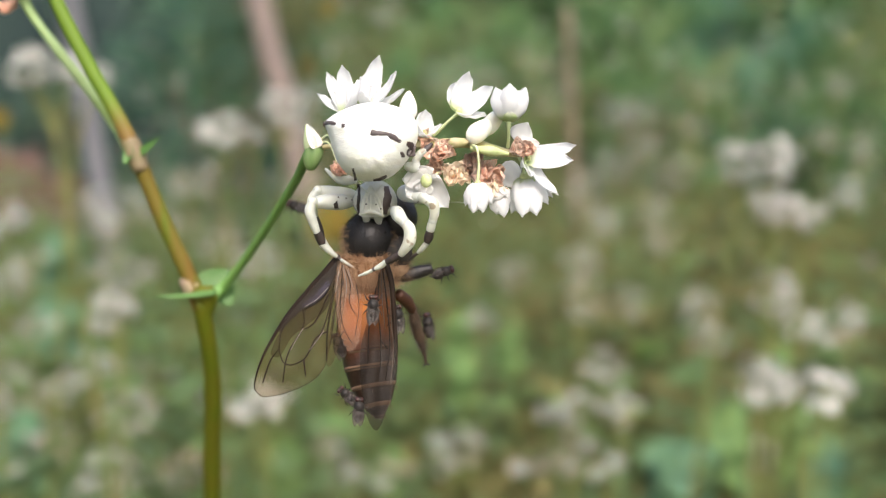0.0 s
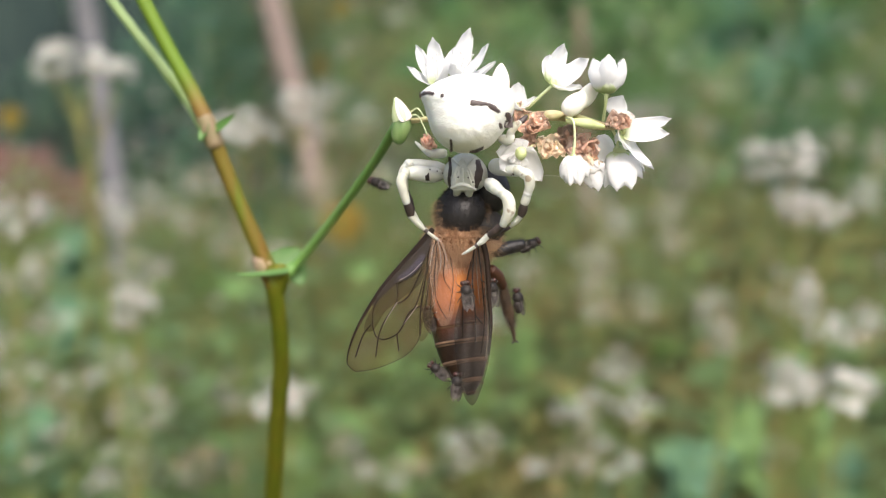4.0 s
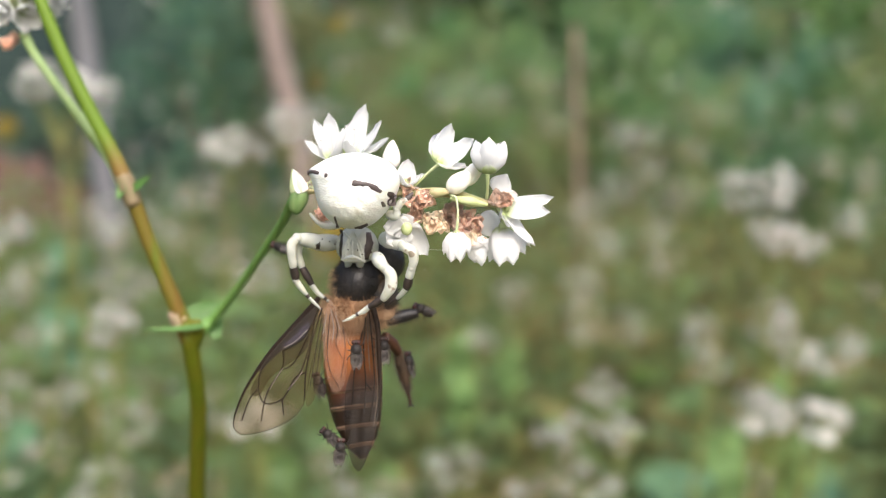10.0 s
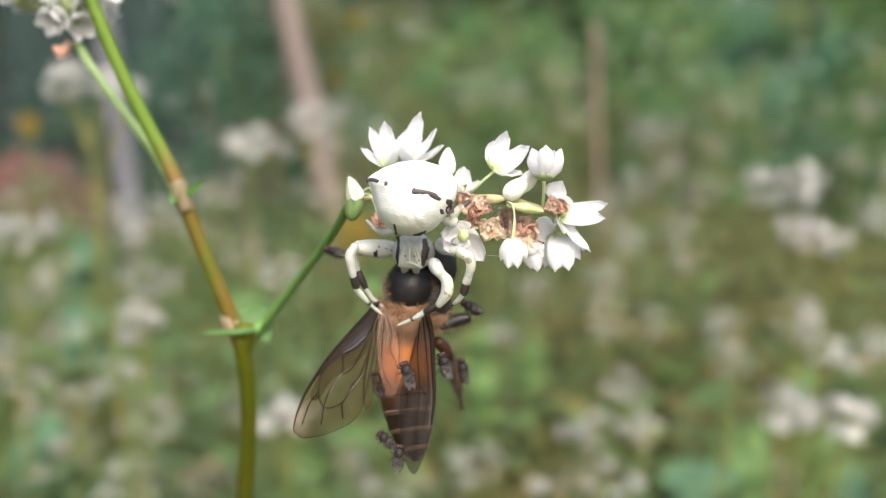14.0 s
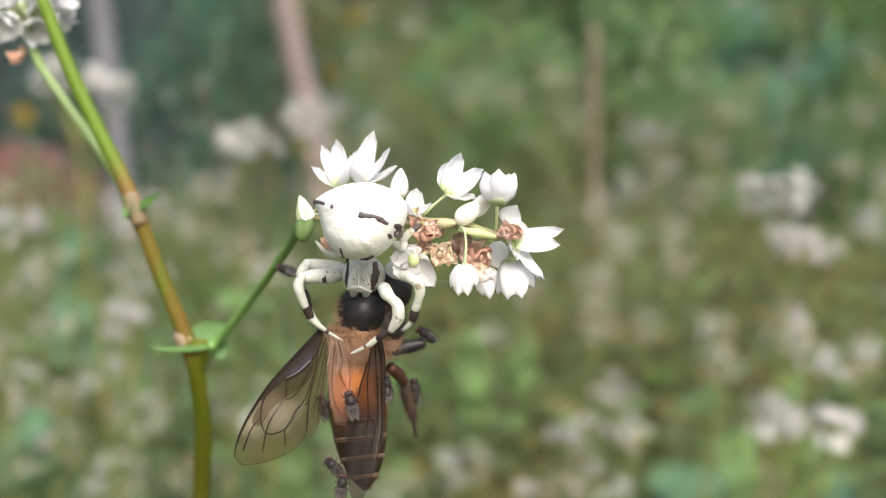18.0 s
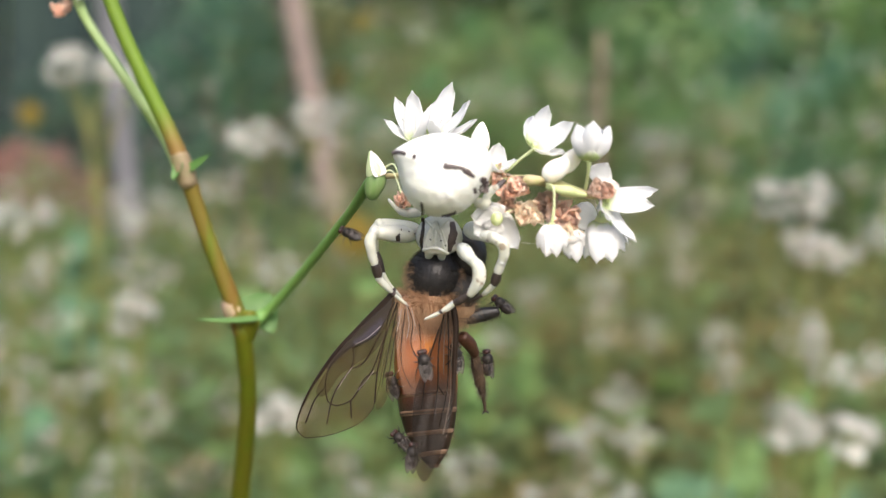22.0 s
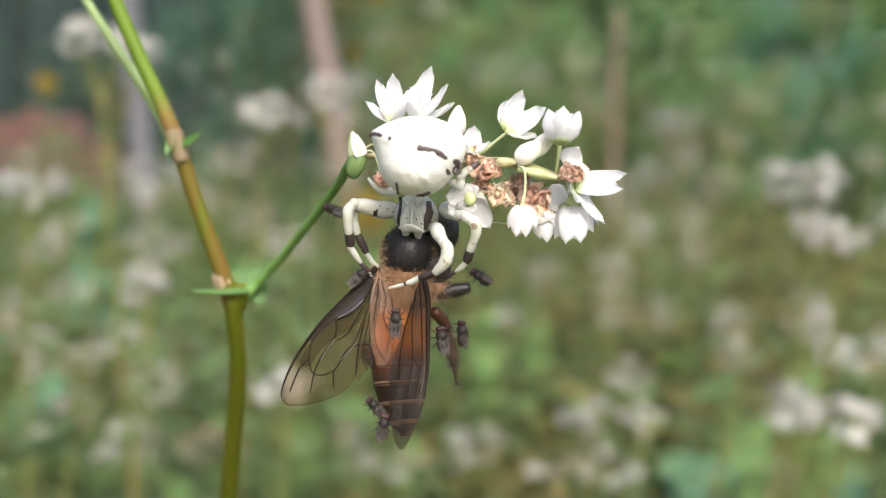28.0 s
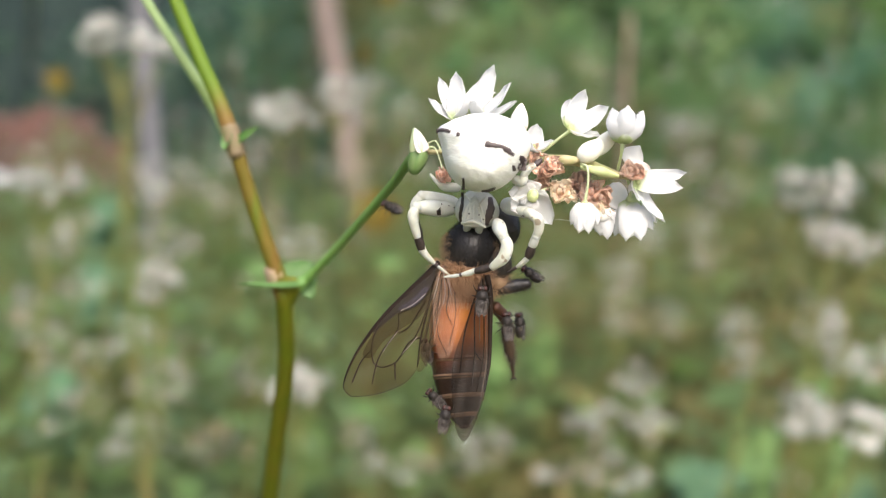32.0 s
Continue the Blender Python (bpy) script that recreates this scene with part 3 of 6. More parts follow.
part("petal", blade((6.36, 84.40, 9.21), (7.30, 84.20, 10.85), 2.0, (0.2, -1, 0.2), 0.4, 0.1, 0.07, point=1.3, ruffle=0.05), PLAIN_PETAL, plant)
part("petal", blade((6.94, 84.00, 8.90), (8.22, 83.60, 8.99), 1.1, (0.2, -1, 0.2), 0.4, 0.1, 0.07), BUD_WHITE, plant)
part("flower_stem", tube([(6.37, 84.30, 8.15), (6.79, 84.80, 7.33), (7.13, 85.40, 6.22)], (0.14, 0.11, 0.15), 8, 5), STEM_PALE, plant)
flower((7.25, 85.60, 6.14), [(6.06, 85.20, 2.98), (6.80, 84.00, 2.59), (7.95, 84.00, 2.71), (8.99, 84.80, 3.72), (7.58, 87.40, 3.37), (9.56, 86.80, 4.39)], 1.75, plant, (0.05, 0.3, -1), seed=8, ovary=0.6, curl=0.16, label="drooping white flower with a green base")
flower((2.92, 82.70, 5.38), [(1.94, 82.00, 3.45), (2.52, 81.40, 2.80), (3.26, 81.40, 2.82), (4.00, 82.20, 3.56), (3.34, 83.80, 3.17), (2.47, 83.60, 3.23)], 1.35, plant, (0, 0.3, -1), seed=9, ovary=0.34, curl=0.24, ruffle=0.22, mat=PLAIN_PETAL, label="wilting drooping white flower")
flower((4.76, 84.20, 5.22), [(4.16, 83.60, 4.04), (5.18, 84.00, 2.65), (4.60, 84.00, 2.92), (5.71, 84.80, 3.93)], 1.7, plant, (0, 0.3, -1), seed=10, ovary=0.4, mat=PLAIN_PETAL, ruffle=0.08)
part("petal", blade((5.10, 85.80, 7.37), (6.73, 85.60, 5.35), 2.2, (0.1, -1, 0), 0.3, 0.1, 0.07), PLAIN_PETAL, plant)
part("flower_stem", tube([(0.32, 84.50, 7.15), (-0.26, 84.00, 6.52), (-1.12, 83.40, 5.98)], (0.14, 0.15, 0.20), 8, 5), STEM_PALE, plant)
flower((-1.41, 83.00, 5.76), [(0.48, 84.00, 3.48), (-3.49, 83.20, 5.91), (-3.17, 83.40, 4.42), (-0.66, 84.60, 3.86), (-2.46, 84.00, 6.85)], 2.1, plant, (-0.1, -1, -0.1), seed=11, ovary=0.5, cup=0.25, mat=PLAIN_PETAL, label="open white flower under the spider")
# thin stalks and shrivelled remains
part("flower_stem", tube([(-11.16, 88.50, 9.49), (-10.28, 87.60, 9.52), (-9.72, 87.00, 8.58), (-9.36, 86.60, 7.66)], (0.10, 0.07, 0.05, 0.07), 7, 5), STEM_PALE, plant)
part("flower_stem", tube([(-11.05, 88.30, 9.77), (-10.24, 87.50, 10.11), (-9.65, 86.50, 9.27)], (0.10, 0.07, 0.05), 7, 5), STEM_PALE, plant)


def shrivelled(c, size, parent, mat, seed, n=6):
    """A dried flower: a few thin, crumpled petals folded over one another."""
    rnd = np.random.RandomState(seed)
    c = np.array(c, float)
    hub = part("withered_flower", ball(c, (size * 0.14, size * 0.14, size * 0.2), 10, 8, 0.6, 2.0), mat, parent)
    for k in range(n):
        d = unit(rnd.normal(0, 1, 3) * (1, 0.3, 1) + (0, -0.2, -0.25))
        g = blade(c - d * size * 0.3, c + d * size * rnd.uniform(0.6, 1.05), size * rnd.uniform(0.5, 0.95), rnd.normal(0, 0.6, 3) + (0, -1.5, 0), 0.5, 0.2, 0.02, 14, 12, 0.6, 0.7, 0.25, seed + k * 2.3)
        for p in g.v:
            q = Vector(p * 2.6 / size + seed * 1.7 + k)
            p += size * (0.16 * np.array(noise.noise_vector(q)) + 0.07 * np.array(noise.noise_vector(q * 2.7)))
        part("dry_petal", g, mat, hub)
    return hub


for i, (c, s, pale) in enumerate((
        ((-0.24, 83.20, 8.36), 1.2, 0), ((0.20, 82.80, 8.52), 0.9, 0), ((-1.17, 84.60, 8.95), 1.2, 0), ((-0.75, 84.00, 7.08), 1.1, 0), ((0.76, 83.20, 6.35), 1.2, 1),
        ((1.52, 83.20, 6.23), 1.0, 1), ((2.63, 84.80, 7.62), 1.3, 0), ((3.54, 84.40, 6.64), 1.5, 0), ((4.33, 84.00, 6.16), 1.3, 0), ((4.61, 83.60, 5.00), 1.1, 1),
        ((6.45, 83.00, 8.70), 1.0, 0), ((7.14, 83.20, 8.54), 0.9, 0), ((-9.45, 86.60, 7.17), 0.95, 0), ((-1.76, 85.00, 9.75), 0.8, 0), ((2.16, 85.40, 6.78), 1.1, 0))):
    shrivelled(c, s * 1.22, plant, WITHERED_PALE if pale else WITHERED, 40 + i)
# the side branch's own head
rnd = np.random.RandomState(5)
head_c = np.array((-48.30, 109.00, 31.16))
for i in range(32):
    d = unit(rnd.normal(0, 1, 3) * (1.5, 0.7, 0.8) + (0.1, -0.2, 0.25))
    b = head_c + d * (4.7, 2.0, 2.5) * rnd.uniform(0.5, 1.1) + (0, 0, 1.0)
    ax = unit(d + (0, 0, 0.3))
    s1 = unit(np.cross(ax, (0.3, 1, 0.2)))
    s2 = np.cross(ax, s1)
    tips = [b + 2.7 * unit(ax + 0.75 * (math.cos(w) * s1 + math.sin(w) * s2)) for w in np.arange(5) * 1.2566 + i]
    flower(b, tips, 1.9, plant, ax, seed=60 + i, stamens=3 if i % 3 == 0 else 0)
shrivelled((-48.33, 108.50, 26.78), 1.4, plant, WITHERED, 90)
shrivelled((-47.68, 109.00, 27.42), 1.0, plant, WITHERED, 91)

# ---- the crab spider ----
spider = thing("crab_spider", (-5.95, 83.00, 4.28), "white crab spider with dark markings gripping a bee", "spider")
AB = np.array((-5.87, 81.60, 8.86))
turns = np.radians((-180, -167, -146, -132, -116, -101, -81, -62, -41, -21, -2, 11, 22, 34, 46, 63, 82, 101, 125, 143, 153, 159, 166, 176, 180))
reach = np.array((3.45, 3.30, 3.34, 3.33, 3.32, 3.31, 3.23, 3.26, 3.20, 3.31, 3.65, 3.92, 4.05, 3.99, 3.72, 3.44, 3.27, 3.24, 3.42, 3.79, 4.11, 4.36, 3.82, 3.49, 3.45))



def swell(x, y, z):
    w = math.atan2(z, x)
    r = np.interp(w, turns, reach)
    h = math.hypot(x, z)
    s = h ** 0.8
    return (math.cos(w) * s * r, y * (3.6 if y < 0 else 2.4), math.sin(w) * s * r)


NA, MA = 128, 64
abdomen_geo = ball((0, 0, 0), (1, 1, 1), NA, MA, squash=lambda x, z, y: swell(x, y, z))
# even out the outline, then raise faint ribs across the lower flank
for _ in range(2):
    g = abdomen_geo.v[:NA * (MA + 1)].reshape(MA + 1, NA, 3)
    abdomen_geo.v[:NA * (MA + 1)] = ((g * 2 + np.roll(g, 1, 1) + np.roll(g, -1, 1)) / 4).reshape(-1, 3)
for p in abdomen_geo.v:
    if p[1] < 0.5:
        way = 0.80 * p[0] + 0.60 * p[2]
        low = max(0.0, min(1.0, (-p[2] + 0.35 * p[0] - 0.2) / 1.2)) * max(0.0, min(1.0, (p[0] + 1.8) / 1.5))
        p[1] -= 0.016 * low * (math.sin(way * 9.0) ** 3)
        dent = noise.noise(Vector((p[0] * 1.3, p[2] * 1.3, 3.0)))
        p[1] += 0.10 * dent
abdomen_geo.v += AB
abdomen = part("abdomen", abdomen_geo, PORCELAIN, spider, "glossy white five-cornered abdomen")
carapace_geo = ball((-5.98, 86.60, 4.39), (1.95, 1.5, 1.75), 32, 20, squash=lambda x, y, z: (x * (1 - 0.12 * z), y, z))
carapace = part("carapace", carapace_geo, SPIDER_GLASS, spider, "glassy pale carapace")


def decal(target, points, widths, lift=0.03, res=8, n=5, ragged=0.5):
    """A pigment mark laid on a shape's near side along a line."""
    tree = BVHTree.FromPolygons([Vector(p) for p in target.v], target.f)
    p = smooth_path(points, res)
    w = np.interp(np.linspace(0, 1, len(p)), np.linspace(0, 1, len(widths)), widths)
    d = np.gradient(p, axis=0)
    v, f = [], []
    for i in range(len(p)):
        sd = unit((-d[i][2], 0, d[i][0]))
        for k in range(n):
            q = (2 * k / (n - 1) - 1) * w[i] * (1 + ragged * noise.noise(Vector(p[i] * 3 + k)))
            c = p[i] + sd * q
            edge = abs(2 * k / (n - 1) - 1) == 1 or i in (0, len(p) - 1)
            hit = tree.ray_cast(Vector((c[0], c[1] - 12, c[2])), Vector((0, 1, 0)))[0]
            y = hit.y if hit else c[1]
            v.append((c[0], y + (0.02 if edge else -lift), c[2]))
    for i in range(len(p) - 1):
        for k in range(n - 1):
            c = i * n + k
            f.append((c, c + 1, c + n + 1, c + n))
    return Geo(v, f)


for line, w in (
        ([(-9.87, 80.80, 10.25), (-9.31, 80.80, 10.26), (-8.57, 80.80, 10.05)], (0.14, 0.17, 0.10)),
        ([(-8.13, 79.60, 9.85), (-7.79, 79.60, 9.86)], (0.15, 0.15)),
        ([(-5.77, 78.60, 9.29), (-5.26, 78.60, 9.17), (-4.42, 78.60, 9.14), (-3.92, 78.60, 8.89), (-3.37, 78.60, 8.56)], (0.20, 0.19, 0.14, 0.2, 0.1)),
        ([(-2.94, 80.60, 8.52), (-2.60, 80.60, 8.44), (-2.25, 80.60, 8.18)], (0.12, 0.26, 0.16)),
        ([(-2.44, 80.40, 8.37), (-2.65, 80.40, 7.89), (-2.90, 80.40, 7.59)], (0.2, 0.3, 0.1)),
        ([(-3.35, 80.20, 7.86), (-3.21, 80.20, 7.43)], (0.08, 0.14)),
        ([(-7.28, 81.20, 6.52), (-7.23, 81.20, 6.08), (-7.22, 81.20, 5.65)], (0.07, 0.10, 0.09)),
        ([(-5.75, 81.00, 5.64), (-5.14, 81.00, 5.74), (-4.58, 81.00, 6.00)], (0.05, 0.10, 0.06))):
    part("marking", decal(abdomen_geo, line, [1.35 * q for q in w], 0.07), SPIDER_BROWN, abdomen, "dark brown streak")
for line, w, mt in (
        ([(-7.38, 85.40, 5.67), (-7.31, 85.40, 4.70), (-7.40, 85.80, 3.64), (-7.29, 86.00, 3.06)], (0.12, 0.16, 0.17, 0.12), SPIDER_DARK),
        ([(-4.95, 85.40, 5.53), (-4.78, 85.40, 4.66), (-4.91, 85.60, 3.79), (-5.09, 85.90, 2.97)], (0.24, 0.40, 0.36, 0.16), SPIDER_BROWN)):
    part("marking", decal(carapace_geo, line, w, 0.06), mt, carapace, "dark brown band")
face = part("face", blade((-6.18, 85.20, 2.78), (-6.30, 85.30, 5.59), 1.55, (0, -1, 0), 0.2, -0.05, 0.25, 12, 8, 1.0, 1.15), SPIDER_LEG, carapace, "frosted white face triangle")
part("face_rim", tube([(-7.19, 85.00, 2.99), (-6.22, 84.60, 3.24), (-5.16, 85.00, 2.84)], (0.12, 0.16, 0.12), 8, 5), SPIDER_LEG, carapace)
for a, b in (((-7.12, 85.20, 5.47), (-6.51, 84.90, 4.84)), ((-5.33, 85.20, 5.51), (-5.88, 84.90, 4.80)), ((-6.26, 84.80, 4.60), (-6.22, 84.60, 3.38)), ((-6.64, 84.80, 4.39), (-6.90, 84.70, 3.23)), ((-5.87, 84.80, 4.41), (-5.45, 84.70, 3.17))):
    part("face_ridge", tube([a, b], (0.09, 0.07), 6, 3), SPIDER_LEG, carapace)
for p in ((-7.07, 85.20, 3.62), (-6.62, 84.70, 3.86), (-5.76, 84.70, 3.83), (-5.37, 85.00, 3.47)):
    part("eye", ball(p, (0.07, 0.06, 0.07), 10, 7), SPIDER_DARK, carapace)
part("jaw", tube([(-6.65, 85.80, 3.07), (-6.77, 86.60, 2.40)], (0.45, 0.3), 10, 4), SPIDER_CLEAR, spider)
part("jaw", tube([(-5.67, 85.80, 3.00), (-5.68, 86.60, 2.33)], (0.45, 0.3), 10, 4), SPIDER_CLEAR, spider)


def spider_leg(segments, name="leg"):
    """A leg of jointed pieces: the first is the thigh, the others hang on it."""
    first = None
    for line, radii, mat, label in segments:
        k = np.linspace(0, 1, 9)
        r = np.interp(k, np.linspace(0, 1, len(radii)), radii) * 0.95 * (1 - 0.16 * np.abs(2 * k - 1) ** 3 + 0.04 * np.sin(np.pi * k))
        g = tube(line, r, 14, 8, 0.06)
        if first is None:
            first = part(name, g, mat, spider, label)
        else:
            part("leg_segment", g, mat, first, label)
            if radii[0] > 0.25 and mat is SPIDER_LEG:
                part("knee", ball(line[0], (radii[0] * 0.96,) * 3, 12, 8, 0.1), SPIDER_GLASS, first)
    return first


LEG_BACK = spider_leg((
    ([(-7.99, 87.20, 4.71), (-9.25, 86.40, 4.90), (-10.84, 85.60, 5.10)], (0.66, 0.62, 0.5), SPIDER_CLEAR, "glassy white thigh"),
    ([(-10.88, 85.50, 5.09), (-11.39, 85.60, 4.20), (-11.23, 86.00, 2.83)], (0.46, 0.44, 0.38), SPIDER_LEG, ""),
    ([(-11.23, 86.00, 2.83), (-10.94, 86.20, 1.94), (-10.61, 86.40, 1.05)], (0.36, 0.37, 0.28), SPIDER_DARK, "black-brown band"),
    ([(-10.61, 86.40, 1.00), (-10.22, 86.60, 0.25), (-9.78, 86.80, -0.20)], (0.26, 0.22, 0.18), SPIDER_LEG, ""),
    ([(-9.78, 86.80, -0.20), (-9.59, 86.90, -0.40)], (0.18, 0.17), SPIDER_BROWN, ""),
    ([(-9.59, 86.90, -0.40), (-9.24, 87.00, -0.80), (-8.90, 87.20, -1.21)], (0.16, 0.14, 0.09), SPIDER_LEG, "")))
LEG_BACK_HIP = (-7.69, 87.40, 4.62)
thigh_line = [(-8.32, 87.00, 4.40), (-9.14, 85.90, 4.63), (-10.23, 84.80, 5.03), (-11.05, 84.30, 5.22)]
LEG_FRONT = spider_leg((
    (thigh_line, (0.72, 0.76, 0.66, 0.5), SPIDER_CLEAR, "glassy white spotted thigh"),
    ([(-10.95, 84.20, 5.26), (-11.50, 84.10, 4.72), (-11.63, 84.30, 3.72), (-11.69, 84.60, 2.81)], (0.48, 0.46, 0.42, 0.4), SPIDER_LEG, ""),
    ([(-11.69, 84.60, 2.81), (-11.66, 84.90, 2.24), (-11.71, 85.10, 1.67)], (0.39, 0.41, 0.36), SPIDER_DARK, "black-brown band"),
    ([(-11.71, 85.10, 1.62), (-11.34, 85.50, 0.81), (-11.02, 85.80, 0.23)], (0.32, 0.26, 0.2), SPIDER_LEG, ""),
    ([(-11.02, 85.80, 0.23), (-10.87, 85.90, -0.06)], (0.2, 0.18), SPIDER_BROWN, ""),
    ([(-10.87, 85.90, -0.06), (-10.38, 86.10, -0.73), (-10.00, 86.30, -1.26)], (0.17, 0.14, 0.07), SPIDER_LEG, "")))
thigh_geo = tube(thigh_line, (0.72, 0.76, 0.66, 0.5), 12, 6, 0.05)
for spot, w in (([(-9.50, 85.00, 4.38), (-9.16, 85.00, 4.29)], (0.2, 0.34)), ([(-8.94, 85.00, 4.93), (-8.84, 85.00, 4.93)], (0.07, 0.07)), ([(-8.40, 85.00, 4.65), (-8.30, 85.00, 4.65)], (0.06, 0.06)), ([(-8.00, 85.00, 4.37), (-7.91, 85.00, 4.37)], (0.06, 0.06))):
    part("marking", decal(thigh_geo, spot, w, 0.10), SPIDER_DARK, LEG_FRONT)
LEG_FRONT_HIP = (-7.83, 87.20, 4.27)
LEG_RIGHT = spider_leg((
    ([(-4.11, 84.60, 3.39), (-3.90, 84.00, 3.14), (-3.60, 83.00, 2.78), (-3.21, 82.80, 2.32)], (0.5, 0.62, 0.6, 0.5), SPIDER_CLEAR, "glassy white thigh"),
    ([(-3.21, 82.80, 2.36), (-2.68, 82.80, 1.77), (-2.65, 82.90, 0.73), (-3.24, 83.30, -0.32)], (0.5, 0.54, 0.55, 0.42), SPIDER_LEG, ""),
    ([(-3.43, 83.50, -0.43), (-3.99, 83.80, -0.82), (-4.56, 84.10, -1.18)], (0.36, 0.34, 0.28), SPIDER_DARK, "dark banded joint"),
    ([(-4.61, 84.10, -1.18), (-5.03, 84.30, -1.53), (-5.46, 84.40, -1.78)], (0.27, 0.26, 0.2), SPIDER_LEG, ""),
    ([(-5.46, 84.40, -1.78), (-5.65, 84.50, -1.89)], (0.19, 0.18), SPIDER_BROWN, ""),
    ([(-5.70, 84.50, -1.94), (-6.27, 84.70, -2.24), (-6.86, 84.90, -2.51)], (0.17, 0.15, 0.09), SPIDER_LEG, "")))
spider_leg((
    ([(-3.38, 86.00, 4.92), (-2.60, 84.60, 4.63), (-1.56, 82.80, 4.24)], (0.9, 0.68, 0.5), SPIDER_CLEAR, "glassy white thigh"),
    ([(-1.67, 82.20, 4.26), (-0.91, 82.10, 3.85), (-0.70, 82.30, 3.12), (-0.86, 82.60, 2.37)], (0.5, 0.5, 0.45, 0.4), SPIDER_LEG, ""),
    ([(-0.86, 82.60, 2.37), (-1.03, 82.90, 1.81), (-1.11, 83.00, 1.52)], (0.4, 0.38, 0.4), SPIDER_LEG, ""),
    ([(-1.11, 83.00, 1.52), (-1.23, 83.30, 0.96), (-1.36, 83.50, 0.53)], (0.4, 0.41, 0.34), SPIDER_DARK, "black-brown band"),
    ([(-1.41, 83.50, 0.48), (-1.73, 83.80, 0.09), (-2.14, 84.20, -0.31)], (0.28, 0.24, 0.18), SPIDER_LEG, ""),
    ([(-2.14, 84.20, -0.31), (-2.94, 85.00, -0.92)], (0.17, 0.1), SPIDER_BROWN, "")))
LEG_RIGHT_HIP = (-4.44, 84.20, 3.65)
spider_leg((
    ([(-2.95, 83.40, 6.98), (-2.38, 83.00, 6.87), (-2.30, 82.80, 7.52)], (0.5, 0.42, 0.36), SPIDER_CLEAR, "short glassy hind leg"),
    ([(-2.30, 82.80, 7.43), (-1.94, 82.60, 7.98), (-1.52, 82.60, 8.27)], (0.36, 0.32, 0.3), SPIDER_LEG, ""),
    ([(-1.52, 82.60, 8.27), (-1.25, 82.70, 8.53), (-0.97, 82.80, 8.83)], (0.26, 0.26, 0.18), SPIDER_BROWN, "dark foot")))
spider_leg((
    ([(-7.89, 87.40, 6.17), (-8.96, 87.00, 6.07), (-9.56, 86.40, 6.26)], (0.5, 0.38, 0.25), SPIDER_CLEAR, "glassy hind leg"),
    ([(-9.56, 86.40, 6.26), (-10.35, 86.80, 7.06)], (0.22, 0.14), SPIDER_LEG, "")))
# ---- the honey bee ----
bee = thing("honey_bee", (-6.00, 87.00, 0.85), "dead giant honey bee, black thorax, orange and dark-banded abdomen", "bee")
thorax_geo = ball((-5.99, 88.10, 0.90), (2.32, 2.4, 2.42), 32, 20, 0.03)
thorax = part("thorax", thorax_geo, BEE_BLACK, bee, "shiny black thorax shield")
part("fur", hairs(shell_spots(thorax_geo, 9000, 1, lambda p, n: n[1] < 0.5 and n[2] > -0.6), 0.36, 0.006, 1, (0, 0, -0.5)), BEE_FUR_BLACK, thorax, "short black fur")
part("fur", hairs(shell_spots(thorax_geo, 2600, 31, lambda p, n: n[1] < 0.5 and (n[0] < -0.72 or n[2] < -0.55 or n[0] > 0.85) and n[2] < 0.45), 0.75, 0.010, 31, (0, 0, -0.9)), BEE_FUR_TAN, thorax, "tan fur round the thorax")
collar_geo = ball((-6.15, 88.50, -1.27), (2.6, 2.3, 1.6), 24, 14, 0.04)
collar = part("hind_thorax", collar_geo, BEE_TAWNY, bee, "brown hind part of the thorax")
part("fur", hairs(shell_spots(collar_geo, 7500, 2, lambda p, n: n[1] < 0.5 and (n[2] < 0.5)), 1.2, 0.014, 2, (0, 0, -0.7)), BEE_FUR_TAN, collar, "tan fur collar")
part("scutellum", ball((-6.29, 86.90, -1.28), (1.2, 0.6, 0.42), 20, 12), BEE_BROWN, bee, "smooth brown shield plate")
head_geo = ball((-3.44, 88.50, 2.93), (1.75, 1.5, 2.0), 22, 14, 0.04)
head = part("head", head_geo, BEE_BLACK, bee, "black head tucked under the spider")
part("fur", hairs(shell_spots(head_geo, 900, 3, lambda p, n: n[1] < 0.6), 0.4, 0.01, 3), BEE_FUR_BLACK, head)
side_geo = ball((-3.86, 88.30, -0.30), (1.7, 1.6, 1.7), 20, 12, 0.06)
side = part("side_thorax", side_geo, BEE_FUR_BLACK, bee)
part("fur", hairs(shell_spots(side_geo, 1100, 4, lambda p, n: n[1] < 0.5), 0.5, 0.011, 4, (0.2, 0, -0.3)), BEE_FUR_BLACK, side)
tuft_geo = ball((-3.62, 88.30, -1.80), (1.2, 1.1, 0.9), 16, 10)
part("fur_tuft", tuft_geo + hairs(shell_spots(tuft_geo, 900, 5, lambda p, n: n[1] < 0.6), 0.75, 0.012, 5, (0.4, 0, -0.5)), BEE_FUR_TAN, bee, "tan fur at the leg root")

